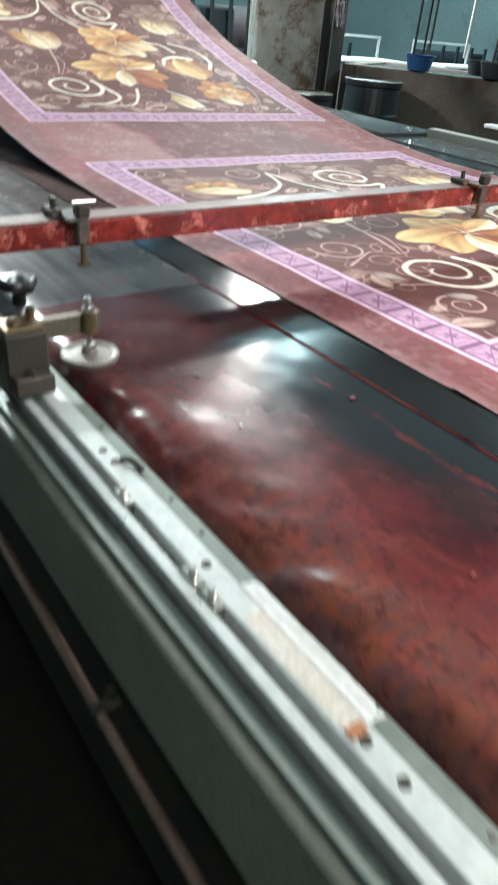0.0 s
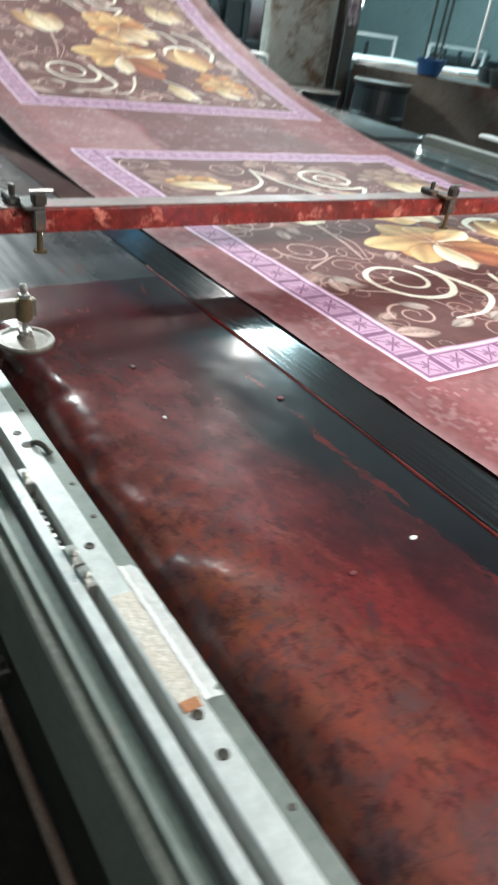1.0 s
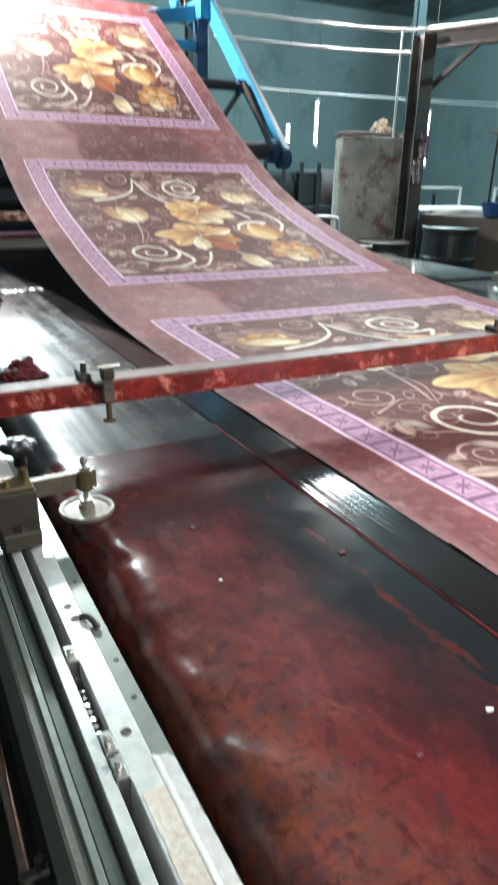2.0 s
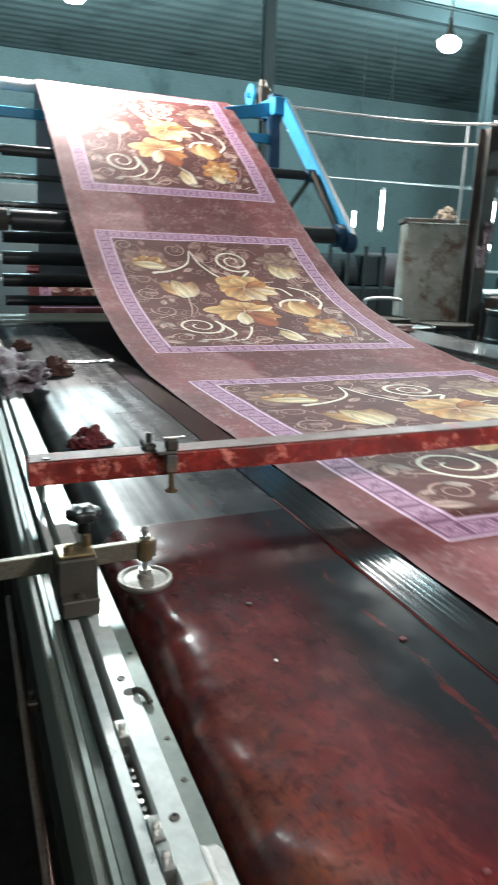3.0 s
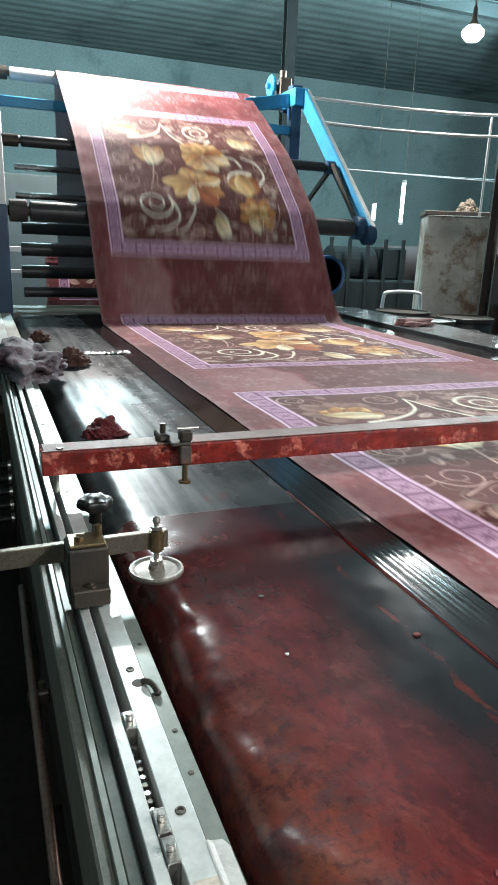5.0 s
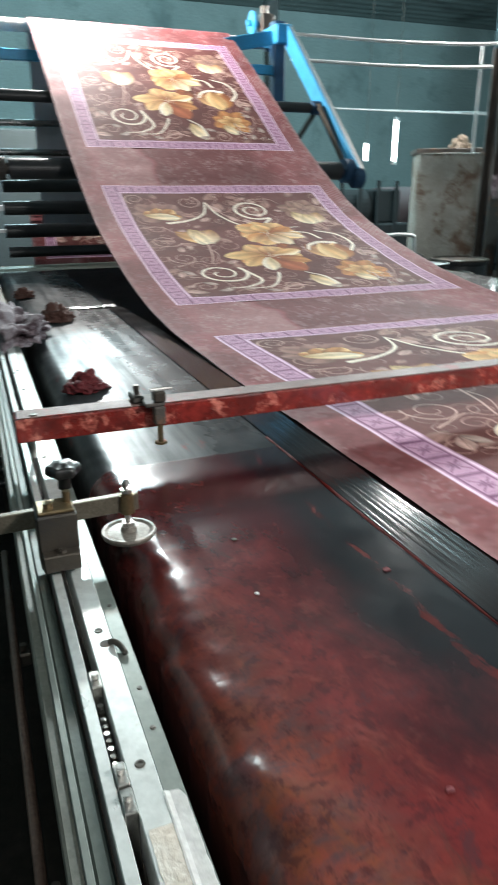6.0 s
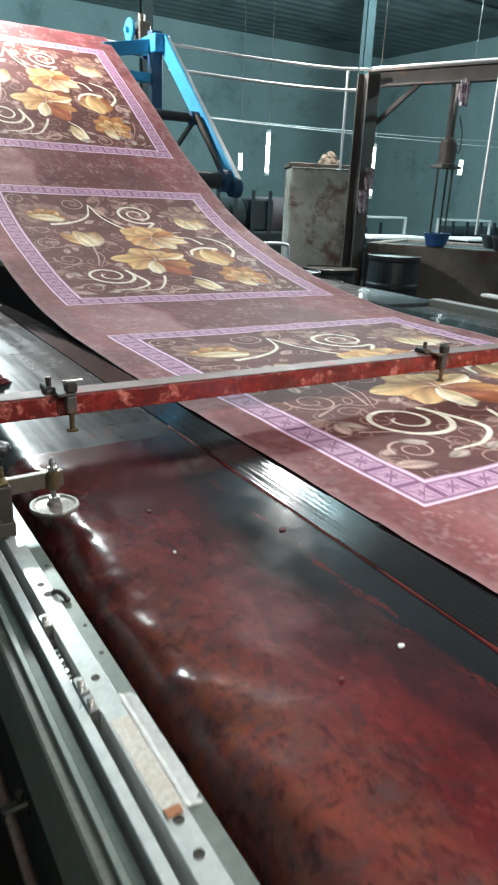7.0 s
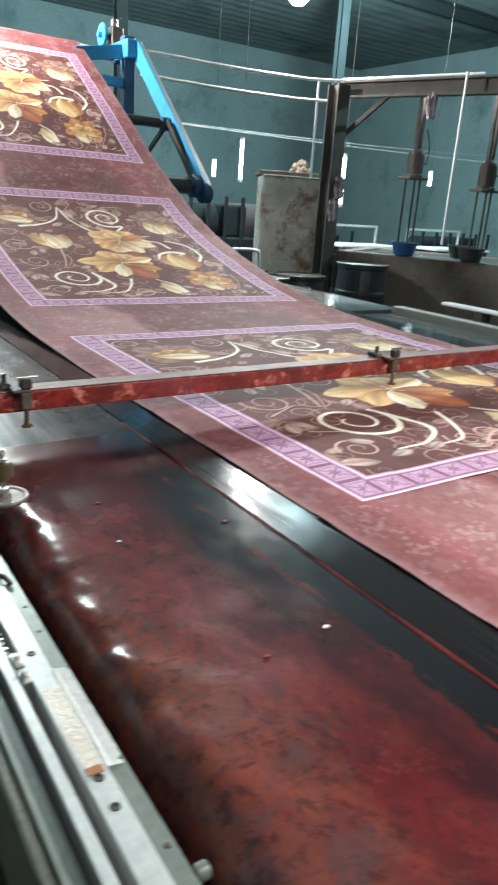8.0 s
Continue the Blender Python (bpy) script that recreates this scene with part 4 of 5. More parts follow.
def stirrer(x, y, z):
    e = thing("stirrer", "dirty stirrer motor on rods above a blue bucket", "stirrer", (x, y, 0), "stirrers under the gantry")
    part("motor", lathe([(0.0, z + 0.36), (0.05, z + 0.36), (0.085, z + 0.33), (0.095, z + 0.30), (0.095, z + 0.08), (0.11, z + 0.07), (0.11, z + 0.05), (0.0, z + 0.05)], seg=24), RUST, e, "rusty round motor")
    for k in range(10):
        a = k * 0.628
        part("cooling_fin", box(0.094 * math.cos(a) - 0.004, 0.094 * math.sin(a) - 0.004, z + 0.1, 0.094 * math.cos(a) + 0.004, 0.094 * math.sin(a) + 0.004, z + 0.28), DARK_STEEL, e)
    part("mount_plate", box(-0.16, -0.1, z + 0.02, 0.16, 0.1, z + 0.05, 0.004), RUST, e)
    for dx, dy in ((-0.12, 0), (0.12, 0), (0.0, -0.03)):
        part("rod", rod((dx, dy, 1.28), (dx * 1.0, dy, z + 0.03), 0.012, 10), DARK_STEEL, e)
    part("hanger", join(box(-0.05, -0.02, z + 0.30, -0.02, 0.02, 2.9), box(0.02, -0.02, z + 0.34, 0.05, 0.02, 2.9)), RUST, e)
    part("motor_cable", pipe(arc_points([(0.1, 0, z + 0.3), (0.2, 0.02, z + 0.2), (0.22, 0.02, z + 0.4), (0.14, 0.02, z + 0.6)], 6), 0.008), BLACK_PLASTIC, e, smooth=True)
    return e


def bucket(x, y, z, mat, label):
    e = thing("bucket", label, "bucket", (x, y, z), "buckets on the tank wall")
    part("pail", lathe([(0.11, 0.0), (0.12, 0.01), (0.155, 0.14), (0.165, 0.145), (0.165, 0.155), (0.148, 0.155), (0.115, 0.03), (0.0, 0.03)], seg=28), mat, e)
    part("bail", pipe(arc_points([(-0.16, 0, 0.15), (-0.1, -0.1, 0.13), (0, -0.15, 0.12), (0.1, -0.1, 0.13), (0.16, 0, 0.15)], 5), 0.004, 6), STEEL, e)


BUCKET_BLUE = material("blue_bucket", (0.03, 0.12, 0.35), 0.4, 0, (0.02, 0.08, 0.2), 10, 0.5, 0.1, 90)
stirrer(6.22, 6.2, 1.98)
stirrer(6.62, 5.45, 1.88)
bucket(6.22, 6.2, 1.125, BUCKET_BLUE, "blue plastic bucket under the stirrer")
bucket(6.62, 5.5, 1.125, DRUM, "black bucket under the stirrer")
bucket(6.9, 5.9, 1.125, DRUM, "black bucket on the tank wall")


def low_tank():
    e = thing("paste_tank", "low concrete paste tank stained brown", "tank")
    a, c = Vector((5.85, 6.8, 0)), Vector((7.6, 3.9, 0))
    d = (c - a).normalized()
    n = Vector((-d.y, d.x, 0))
    m = Matrix((d, n, Vector((0, 0, 1)))).transposed().to_4x4()
    L = (c - a).length

    def put(bm):
        bm.transform(Matrix.Translation(a) @ m)
        return bm
    part("front_wall", put(box(0, -0.06, 0, L, 0.12, 1.12, 0.02, 2)), CONCRETE, e, "stained concrete wall")
    part("back_wall", put(box(0, 1.4, 0, L, 1.55, 1.12, 0.02, 2)), CONCRETE, e)
    part("end_wall", put(box(-0.15, -0.06, 0, -0.003, 1.55, 1.12, 0.02, 2)), CONCRETE, e)
    part("lid_boards", put(box(0.01, 0.13, 1.06, L, 1.39, 1.10, 0.01)), WET_PLATE, e, "wet dark cover plates")


low_tank()


def wash_table(x, y, w, z):
    e = thing("work_table", "pale work table standing behind the tank", "table", (x, y, 0), "work tables")
    part("top", box(-w / 2, -0.4, z - 0.04, w / 2, 0.4, z, 0.006), WHITE_PIPE, e)
    for dx in (-w / 2 + 0.05, w / 2 - 0.05):
        for dy in (-0.35, 0.35):
            part("leg", box(dx - 0.025, dy - 0.025, 0, dx + 0.025, dy + 0.025, z - 0.04, 0.003), RUST, e)
    part("rail", box(-w / 2, 0.38, z + 0.28, w / 2, 0.42, z + 0.32, 0.003), GREY_POST, e)
    for dx in (-w / 2 + 0.02, w / 2 - 0.02):
        part("rail_post", box(dx - 0.02, 0.38, z, dx + 0.02, 0.42, z + 0.28, 0.002), GREY_POST, e)


wash_table(8.6, 9.6, 1.5, 1.05)
wash_table(10.6, 9.3, 1.5, 1.05)


ROLL_CLOTH = material("dark_rolled_cloth", (0.03, 0.03, 0.034), 0.85, 0, (0.05, 0.028, 0.03), 5, 0.6, 0.4, 90)


def fabric_roll(x, y, z, r, length):
    """A wound bolt of cloth lying on its side, with a paper core."""
    e = thing("fabric_roll", "dark wound fabric roll stacked behind the machine", "fabric roll", (x, y, z), "stacked fabric rolls")
    bm = bmesh.new()
    rows = []
    for i in range(9):
        f = i / 8
        rr = r * (1 - 0.06 * abs(2 * f - 1) ** 6)
        rows.append([bm.verts.new((f * length, rr * (1 + 0.02 * math.sin(3 * a + 4 * f)) * math.cos(a), rr * math.sin(a))) for a in [2 * math.pi * k / 24 for k in range(24)]])
    for p, q in zip(rows, rows[1:]):
        for k in range(24):
            bm.faces.new((p[k], p[(k + 1) % 24], q[(k + 1) % 24], q[k]))
    bm.faces.new(rows[0][::-1])
    bm.faces.new(rows[-1])
    part("cloth", bm, ROLL_CLOTH, e, smooth=True)
    part("core", rod((-0.08, 0, 0), (length + 0.08, 0, 0), 0.05, 14), RAG_BROWN, e, "brown paper core")


for rx, ry, rz in ((7.1, 11.5, 0.44), (7.0, 12.35, 0.44), (7.05, 11.92, 1.18)):
    fabric_roll(rx, ry, rz, 0.43, 1.5)


def tube_lamp(x, y, z, vertical=True, length=0.6):
    e = thing("tube_lamp", "glowing white tube lamp far back in the hall", "lamp", (x, y, z), "tube lamps")
    d = (0, 0, length / 2) if vertical else (length / 2, 0, 0)
    part("tube", rod(tuple(-k for k in d), d, 0.035, 12), TUBE_GLOW, e)
    part("hanger", rod((0, 0, length / 2 if vertical else 0.0), (0, 0, 6.42 - z), 0.004, 6), DARK_STEEL, e)
    part("fitting", rod(tuple(-k * 1.15 for k in d), tuple(-k for k in d), 0.05, 10), GREY_POST, e)
    part("holder", rod(tuple(k for k in d), tuple(k * 1.15 for k in d), 0.05, 10), GREY_POST, e)


tube_lamp(8.05, 12.9, 2.46, True, 0.75)
tube_lamp(7.4, 12.9, 2.25, True, 0.3)
tube_lamp(6.95, 8.35, 2.02, True, 0.65)
tube_lamp(10.6, 10.0, 2.3, True, 0.25)


MURK = material("dark_machine_paint", (0.020, 0.028, 0.030), 0.9, 0, (0.012, 0.016, 0.018), 3, 0.6, 0.2, 60, spec=0.1)


def far_machine(x, y, w, h, label):
    e = thing("far_machine", label, "machine", (x, y, 0), "machines far back")
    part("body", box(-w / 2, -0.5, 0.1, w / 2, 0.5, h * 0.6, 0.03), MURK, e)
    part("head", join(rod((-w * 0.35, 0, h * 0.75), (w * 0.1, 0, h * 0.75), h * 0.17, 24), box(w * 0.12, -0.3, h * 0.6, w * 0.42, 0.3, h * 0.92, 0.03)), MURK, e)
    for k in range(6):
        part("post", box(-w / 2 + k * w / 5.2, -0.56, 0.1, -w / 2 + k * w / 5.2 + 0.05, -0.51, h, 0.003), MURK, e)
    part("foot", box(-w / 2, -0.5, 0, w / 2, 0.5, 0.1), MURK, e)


far_machine(6.2, 11.2, 1.8, 1.7, "dark hulking machine far back in the hall")
far_machine(4.2, 11.6, 1.6, 1.5, "dark machine behind the roller stand")
far_machine(9.0, 12.2, 2.6, 1.2, "low dark machine far back in the hall")
far_machine(12.2, 11.0, 2.2, 1.3, "low dark machine far back in the hall")


def white_chair():
    e = thing("trolley", "white bent tube trolley frame behind the drums", "trolley", (4.72, 7.55, 0))
    part("frame_loop", pipe(arc_points([(-0.28, 0, 0.5), (-0.27, 0, 0.95), (-0.2, 0, 1.04), (0.2, 0, 1.04), (0.27, 0, 0.95), (0.28, 0, 0.5)], 6), 0.022), WHITE_PIPE, e, smooth=True)
    for x in (-0.28, 0.28):
        part("leg", rod((x, 0, 0), (x, 0, 0.52), 0.022, 12), WHITE_PIPE, e)


white_chair()


def far_strip():
    e = thing("far_ledge", "white enamelled ledge beyond the far rail", "ledge")
    part("shelf", box(3.44, 0.2, 1.04, 3.52, 3.1, 1.062, 0.006), WHITE_PIPE, e)
    for y in (0.6, 2.8):
        part("bracket", box(3.45, y - 0.03, 0, 3.55, y + 0.03, 1.04, 0.003), DARK_STEEL, e)


far_strip()


def far_cable(y, z, sag, x0=3.2, x1=12.0):
    pts = [(x0 + (x1 - x0) * k / 10, y, z - sag * (1 - ((k - 5) / 5) ** 2)) for k in range(11)]
    e = thing("overhead_cable", "thin pale cable strung across the hall", "cable", group="overhead cables")
    part("wire", pipe(pts, 0.007, 6), GREY_POST, e)


far_cable(9.8, 2.9, 0.25, -6.0, 18.0)
far_cable(12.4, 3.3, 0.35, -6.0, 18.0)


FAN_TEAL = material("dark_teal_enamel", (0.035, 0.085, 0.10), 0.45, 0.1, (0.02, 0.05, 0.06), 6, 0.5, 0.1, 100)


def louvre_box():
    e = thing("fan_box", "dark teal louvred fan housing beside the machine", "fan box", (-0.30, 5.2, 0))
    part("case", box(-0.4, -0.3, 0.5, 0.12, 0.3, 1.2, 0.015, 2), FAN_TEAL, e)
    for k in range(10):
        part("slat", box(-0.36, -0.312, 0.55 + k * 0.06, 0.09, -0.297, 0.582 + k * 0.06, 0.003), FAN_TEAL, e)
    part("stand", join(box(-0.28, -0.28, 0, -0.22, 0.28, 0.5), box(0.04, -0.28, 0, 0.1, 0.28, 0.5)), DARK_STEEL, e)


louvre_box()


def hose(k, pts):
    e = thing("hose", "black rubber hose looping out from under the machine", "hose", group="hoses beside the machine")
    part("tube", pipe(arc_points(pts, 8), 0.017 + 0.003 * (k % 2), 10), BLACK_PLASTIC, e, smooth=True)
    part("hose_clamp", rod((pts[-1][0] - 0.03, pts[-1][1], pts[-1][2]), (pts[-1][0] - 0.015, pts[-1][1], pts[-1][2]), 0.024, 14), STEEL, e)


for k in range(5):
    hose(k, [(-1.3, 2.9 + 0.05 * k, 0.02), (-0.9, 3.05 + 0.06 * k, 0.18 + 0.05 * k), (-0.5, 3.15 + 0.05 * k, 0.30 + 0.045 * k), (-0.2, 3.2 + 0.04 * k, 0.33 + 0.05 * k), (-0.055, 3.2 + 0.035 * k, 0.34 + 0.05 * k)])

SACKING = material("dusty_beige_sacking", (0.20, 0.165, 0.125), 0.9, 0, (0.09, 0.07, 0.055), 7, 0.8, 0.5, 120, stain=(0.05, 0.035, 0.03), stain_scale=6, stain_at=0.55)
for sx, sy, size, seed, lab in ((-0.42, 4.15, (0.24, 0.28, 0.34), 21, "slumped dusty beige sack on the floor"), (-0.50, 3.55, (0.22, 0.22, 0.16), 22, "flat dusty beige sack on the floor")):
    ob = obj("sack", crumple(*size, seed, 0.35, 9.0), SACKING, smooth=True)
    ob.matrix_basis = pose(sx, sy, 0)
    tagged(ob, lab, "sack", "sacks beside the machine")


# ---------------------------------------------------------------- printed fabric
F_X0, F_X1 = 0.665, 2.62
PERIOD, PANEL, GAP = 2.46, 1.91, 0.55
P_X0, P_X1, EDGE = 0.803, 2.482, 0.112
STRIPS, ROWS, COLS = 49, 12, 460
STEP = PERIOD / STRIPS


def print_pattern():
    """The printed repeat as colours: row 0 is the near end of a panel, the last rows the plain gap."""
    ny, nx = STRIPS * ROWS + 1, COLS + 1
    m = (np.arange(ny) / (ny - 1) * PERIOD)[:, None] + np.zeros((1, nx))
    x = np.zeros((ny, 1)) + (F_X0 + (F_X1 - F_X0) * np.arange(nx) / (nx - 1))[None, :]
    rs = np.random.RandomState(3)

    def smooth_noise(cell, seed):
        r = np.random.RandomState(seed)
        g = r.rand(int(PERIOD / cell) + 3, int(2.2 / cell) + 3)
        g[int(PERIOD / cell)] = g[0]
        fy, fx = m / cell, (x - F_X0) / cell
        iy, ix = fy.astype(int), fx.astype(int)
        ty, tx = fy - iy, fx - ix
        ty, tx = ty * ty * (3 - 2 * ty), tx * tx * (3 - 2 * tx)
        return (g[iy, ix] * (1 - ty) + g[iy + 1, ix] * ty) * (1 - tx) + (g[iy, ix + 1] * (1 - ty) + g[iy + 1, ix + 1] * ty) * tx

    n_big, n_mid, n_small = smooth_noise(0.16, 1), smooth_noise(0.05, 2), smooth_noise(0.012, 4)
    col = np.empty((ny, nx, 3))
    ground = np.array((0.208, 0.062, 0.066))
    col[:] = ground * (0.80 + 0.28 * n_big + 0.14 * n_mid + 0.12 * n_small)[..., None]

    def paint(mask, colour):
        k = np.clip(mask, 0, 1)[..., None]
        col[:] = col * (1 - k) + np.array(colour) * k if np.ndim(colour) == 1 else col * (1 - k) + colour * k

    aa = 0.0035
    d_in = np.minimum(np.minimum(x - P_X0, P_X1 - x), np.minimum(m, PANEL - m))      # depth inside the panel
    inside = d_in / aa
    # lilac border with squares
    lilac = np.array((0.50, 0.295, 0.42))
    pale = np.array((0.80, 0.62, 0.76))
    violet = np.array((0.20, 0.085, 0.16))
    paint(inside, lilac)
    for at, w in ((0.006, 0.007), (EDGE - 0.008, 0.007)):
        paint((w / 2 - abs(d_in - at)) / aa + 0.5, pale)
    for at in (0.018, EDGE - 0.020):
        paint((0.0035 - abs(d_in - at)) / aa + 0.4, violet)
    along = np.where(np.minimum(x - P_X0, P_X1 - x) < np.minimum(m, PANEL - m), m, x - P_X0 + 0.02)
    cell = 0.110
    q = (along % cell) - cell / 2
    r = d_in - EDGE / 2
    band = ((d_in > 0.022) & (d_in < EDGE - 0.024)).astype(float)
    paint(band * ((0.004 - abs(abs(q) - cell / 2 + 0.004)) / aa + 0.5), violet)
    paint(band * ((0.0050 - abs(abs(abs(q) - abs(r)))) / aa * (np.maximum(abs(q), abs(r)) < 0.030) * (np.maximum(abs(q), abs(r)) > 0.006)), violet)
    paint(band * ((0.0045 - np.minimum(abs(q), abs(r))) / aa * (np.maximum(abs(q), abs(r)) < 0.022)), violet)
    ringd = np.maximum(abs(q), abs(r)) - 0.036
    paint(band * ((0.002 - abs(ringd)) / aa + 0.3), violet * 1.4)
    # dark ground of the panel
    field = np.clip((d_in - EDGE) / aa, 0, 1)
    dark = np.array((0.118, 0.042, 0.038)) * (0.75 + 0.4 * n_big + 0.25 * n_mid)[..., None]
    paint(field, dark)

    W, H = P_X1 - P_X0 - 2 * EDGE, PANEL - 2 * EDGE
    U = (x - P_X0 - EDGE) / W
    V = 1 - (m - EDGE) / H
    px, py = U * W, V * H            # metres inside the field, from its far left corner

    def stroke(points, w0, w1, colour, soft=1.0):
        """A tapering brush line through points given in U and V."""
        pts = [(p.x, p.y) for p in arc_points([(a * W, c * H, 0) for a, c in points], 7)]
        lo_x, hi_x = min(p[0] for p in pts) - 0.05, max(p[0] for p in pts) + 0.05
        lo_y, hi_y = min(p[1] for p in pts) - 0.05, max(p[1] for p in pts) + 0.05
        ii = np.where((py[:, 0] > lo_y) & (py[:, 0] < hi_y))[0]
        jj = np.where((px[0] > lo_x) & (px[0] < hi_x))[0]
        if len(ii) == 0 or len(jj) == 0:
            return
        sl = np.ix_(ii, jj)
        sx, sy = px[sl], py[sl]
        best = np.full(sx.shape, -1.0)
        n = len(pts) - 1
        for k in range(n):
            (ax, ay), (bx, by) = pts[k], pts[k + 1]
            dx, dy = bx - ax, by - ay
            t = np.clip(((sx - ax) * dx + (sy - ay) * dy) / (dx * dx + dy * dy + 1e-12), 0, 1)
            d = np.hypot(sx - ax - t * dx, sy - ay - t * dy)
            w = w0 + (w1 - w0) * (k + t) / n
            best = np.maximum(best, (w - d) / (aa * soft))
        k = np.clip(best, 0, 1)[..., None] * field[sl][..., None]
        col[sl] = col[sl] * (1 - k) + np.array(colour) * k

    def petal(u, v, ang, length, width, c0, c1, c2=None):
        """A petal from its root at (u, v): c0 at the root, c1 at the tip, with veins."""
        ox, oy = u * W, v * H
        ca, sa = math.cos(math.radians(ang)), math.sin(math.radians(ang))
        lx, ly = (px - ox) * ca + (py - oy) * sa, -(px - ox) * sa + (py - oy) * ca
        t = lx / length
        tt = np.clip(t, 0, 1)
        prof = width * np.sin(np.pi * tt ** 1.15) ** 0.62
        mask = np.clip((prof - abs(ly)) / aa, 0, 1) * (t > 0) * (t < 1) * field
        if mask.max() <= 0:
            return
        vein = 0.84 + 0.16 * np.cos(ly / np.maximum(prof, 1e-4) * 5 + tt * 4 + ang) + 0.14 * (n_mid - 0.5)
        c = (np.array(c0) * (1 - tt)[..., None] + np.array(c1) * tt[..., None]) * vein[..., None]
        rim = np.clip(1 - (prof - abs(ly)) / 0.010, 0, 1) * mask
        c = c * (1 - 0.55 * rim[..., None])
        c = c * (0.62 + 0.38 * np.clip(tt * 1.8, 0, 1))[..., None]
        if c2 is not None:
            k = np.clip((ly / np.maximum(prof, 1e-4) - 0.1) * 1.5, 0, 1)[..., None]
            c = c * (1 - k) + np.array(c2) * k
        paint(mask, c)

    CREAM, YELLOW, ORANGE, RED, BROWN, GREY, DIM = (0.92, 0.82, 0.62), (0.82, 0.56, 0.27), (0.60, 0.28, 0.10), (0.40, 0.12, 0.05), (0.16, 0.06, 0.035), (0.55, 0.36, 0.31), (0.36, 0.20, 0.17)
    WHITE = (0.82, 0.74, 0.62)

    def spiral(u, v, rad, turns, start, w0, w1, colour, sign=1):
        pts = []
        n = int(turns * 14)
        for k in range(n + 1):
            f = k / n
            a = math.radians(start) + sign * f * turns * 2 * math.pi
            rr = rad * (1 - 0.80 * f)
            pts.append((u + rr * math.cos(a) / W, v + rr * math.sin(a) / H))
        stroke(pts, w0, w1, colour)

    def leaf(u, v, ang, s, colour):
        petal(u, v, ang, s, s * 0.26, colour, tuple(c * 1.15 for c in colour))
        c, sn = math.cos(math.radians(ang)), math.sin(math.radians(ang))
        stroke([(u, v), (u + c * s * 0.5 / W, v + sn * s * 0.5 / H), (u + c * s * 0.95 / W, v + sn * s * 0.95 / H)], 0.003, 0.002, (0.09, 0.045, 0.04))

    # dim scrolls and leaves behind
    for k in range(110):
        u, v = rs.rand(), rs.rand()
        if 0.28 < u < 0.8 and 0.25 < v < 0.85 and rs.rand() < 0.6:
            continue
        leaf(u, v, rs.rand() * 360, 0.07 + 0.07 * rs.rand(), GREY if rs.rand() < 0.4 else DIM)
    for u, v, r_, st, sg in ((0.08, 0.45, 0.10, 20, 1), (0.10, 0.62, 0.09, 200, -1), (0.93, 0.45, 0.08, 90, 1), (0.94, 0.63, 0.09, 10, -1), (0.05, 0.05, 0.07, 120, 1), (0.86, 0.88, 0.09, 60, 1), (0.35, 0.94, 0.08, 220, -1), (0.30, 0.08, 0.09, 300, 1), (0.93, 0.30, 0.06, 0, 1), (0.09, 0.90, 0.07, 180, 1), (0.70, 0.95, 0.08, 240, 1)):
        spiral(u, v, r_, 1.6, st, 0.006, 0.003, GREY, sg)
    for a, c in (((0.02, 0.30), (0.14, 0.36)), ((0.06, 0.80), (0.20, 0.93)), ((0.95, 0.75), (0.85, 0.97)), ((0.25, 0.55), (0.20, 0.70)), ((0.62, 0.06), (0.76, 0.10)), ((0.45, 0.03), (0.40, 0.12)), ((0.05, 0.70), (0.16, 0.66))):
        stroke([a, ((a[0] + c[0]) / 2 + 0.03, (a[1] + c[1]) / 2 - 0.02), c], 0.006, 0.003, GREY)

    for k in range(120):   # small scrolls that fill the ground
        u, v = rs.rand(), rs.rand()
        c = 0.75 + 0.5 * rs.rand()
        spiral(u, v, 0.035 + 0.05 * rs.rand(), 1.0 + 0.5 * rs.rand(), rs.rand() * 360, 0.005, 0.0025, tuple(c * q for q in (0.38, 0.22, 0.185)), 1 if rs.rand() < 0.5 else -1)

    def bloom(u, v, s, n, a0, spread, c0, c1, c2=None, w=0.36):
        for k in range(n):
            a = a0 + spread * (k / max(n - 1, 1) - 0.5)
            petal(u, v, a, s * (0.85 + 0.25 * ((k * 37) % 5) / 5), s * w, c0, c1, c2)

    # rose, far left, and its stem
    bloom(0.14, 0.19, 0.20, 7, -90, 250, BROWN, DIM)
    bloom(0.13, 0.22, 0.16, 4, -70, 120, BROWN, ORANGE, YELLOW)
    petal(0.06, 0.19, 15, 0.24, 0.055, YELLOW, CREAM)
    stroke([(0.15, 0.27), (0.24, 0.25), (0.34, 0.19), (0.385, 0.08)], 0.016, 0.006, WHITE)
    stroke([(0.385, 0.08), (0.41, 0.20), (0.48, 0.30), (0.57, 0.36)], 0.007, 0.013, WHITE)
    stroke([(0.385, 0.08), (0.44, 0.20), (0.53, 0.28), (0.63, 0.31)], 0.005, 0.009, GREY)
    # large scroll, far side
    spiral(0.60, 0.16, 0.150, 1.9, 60, 0.013, 0.006, WHITE)
    stroke([(0.655, 0.245), (0.60, 0.31), (0.68, 0.34), (0.76, 0.33)], 0.012, 0.005, WHITE)
    # rose, far right
    bloom(0.87, 0.17, 0.19, 8, -90, 330, BROWN, (0.34, 0.20, 0.16))
    bloom(0.87, 0.17, 0.13, 6, -60, 360, DIM, (0.40, 0.25, 0.18))
    petal(0.80, 0.18, 70, 0.22, 0.07, YELLOW, CREAM)
    petal(0.93, 0.19, 118, 0.20, 0.07, ORANGE, CREAM)
    petal(0.86, 0.20, 92, 0.18, 0.06, YELLOW, (0.9, 0.8, 0.6))
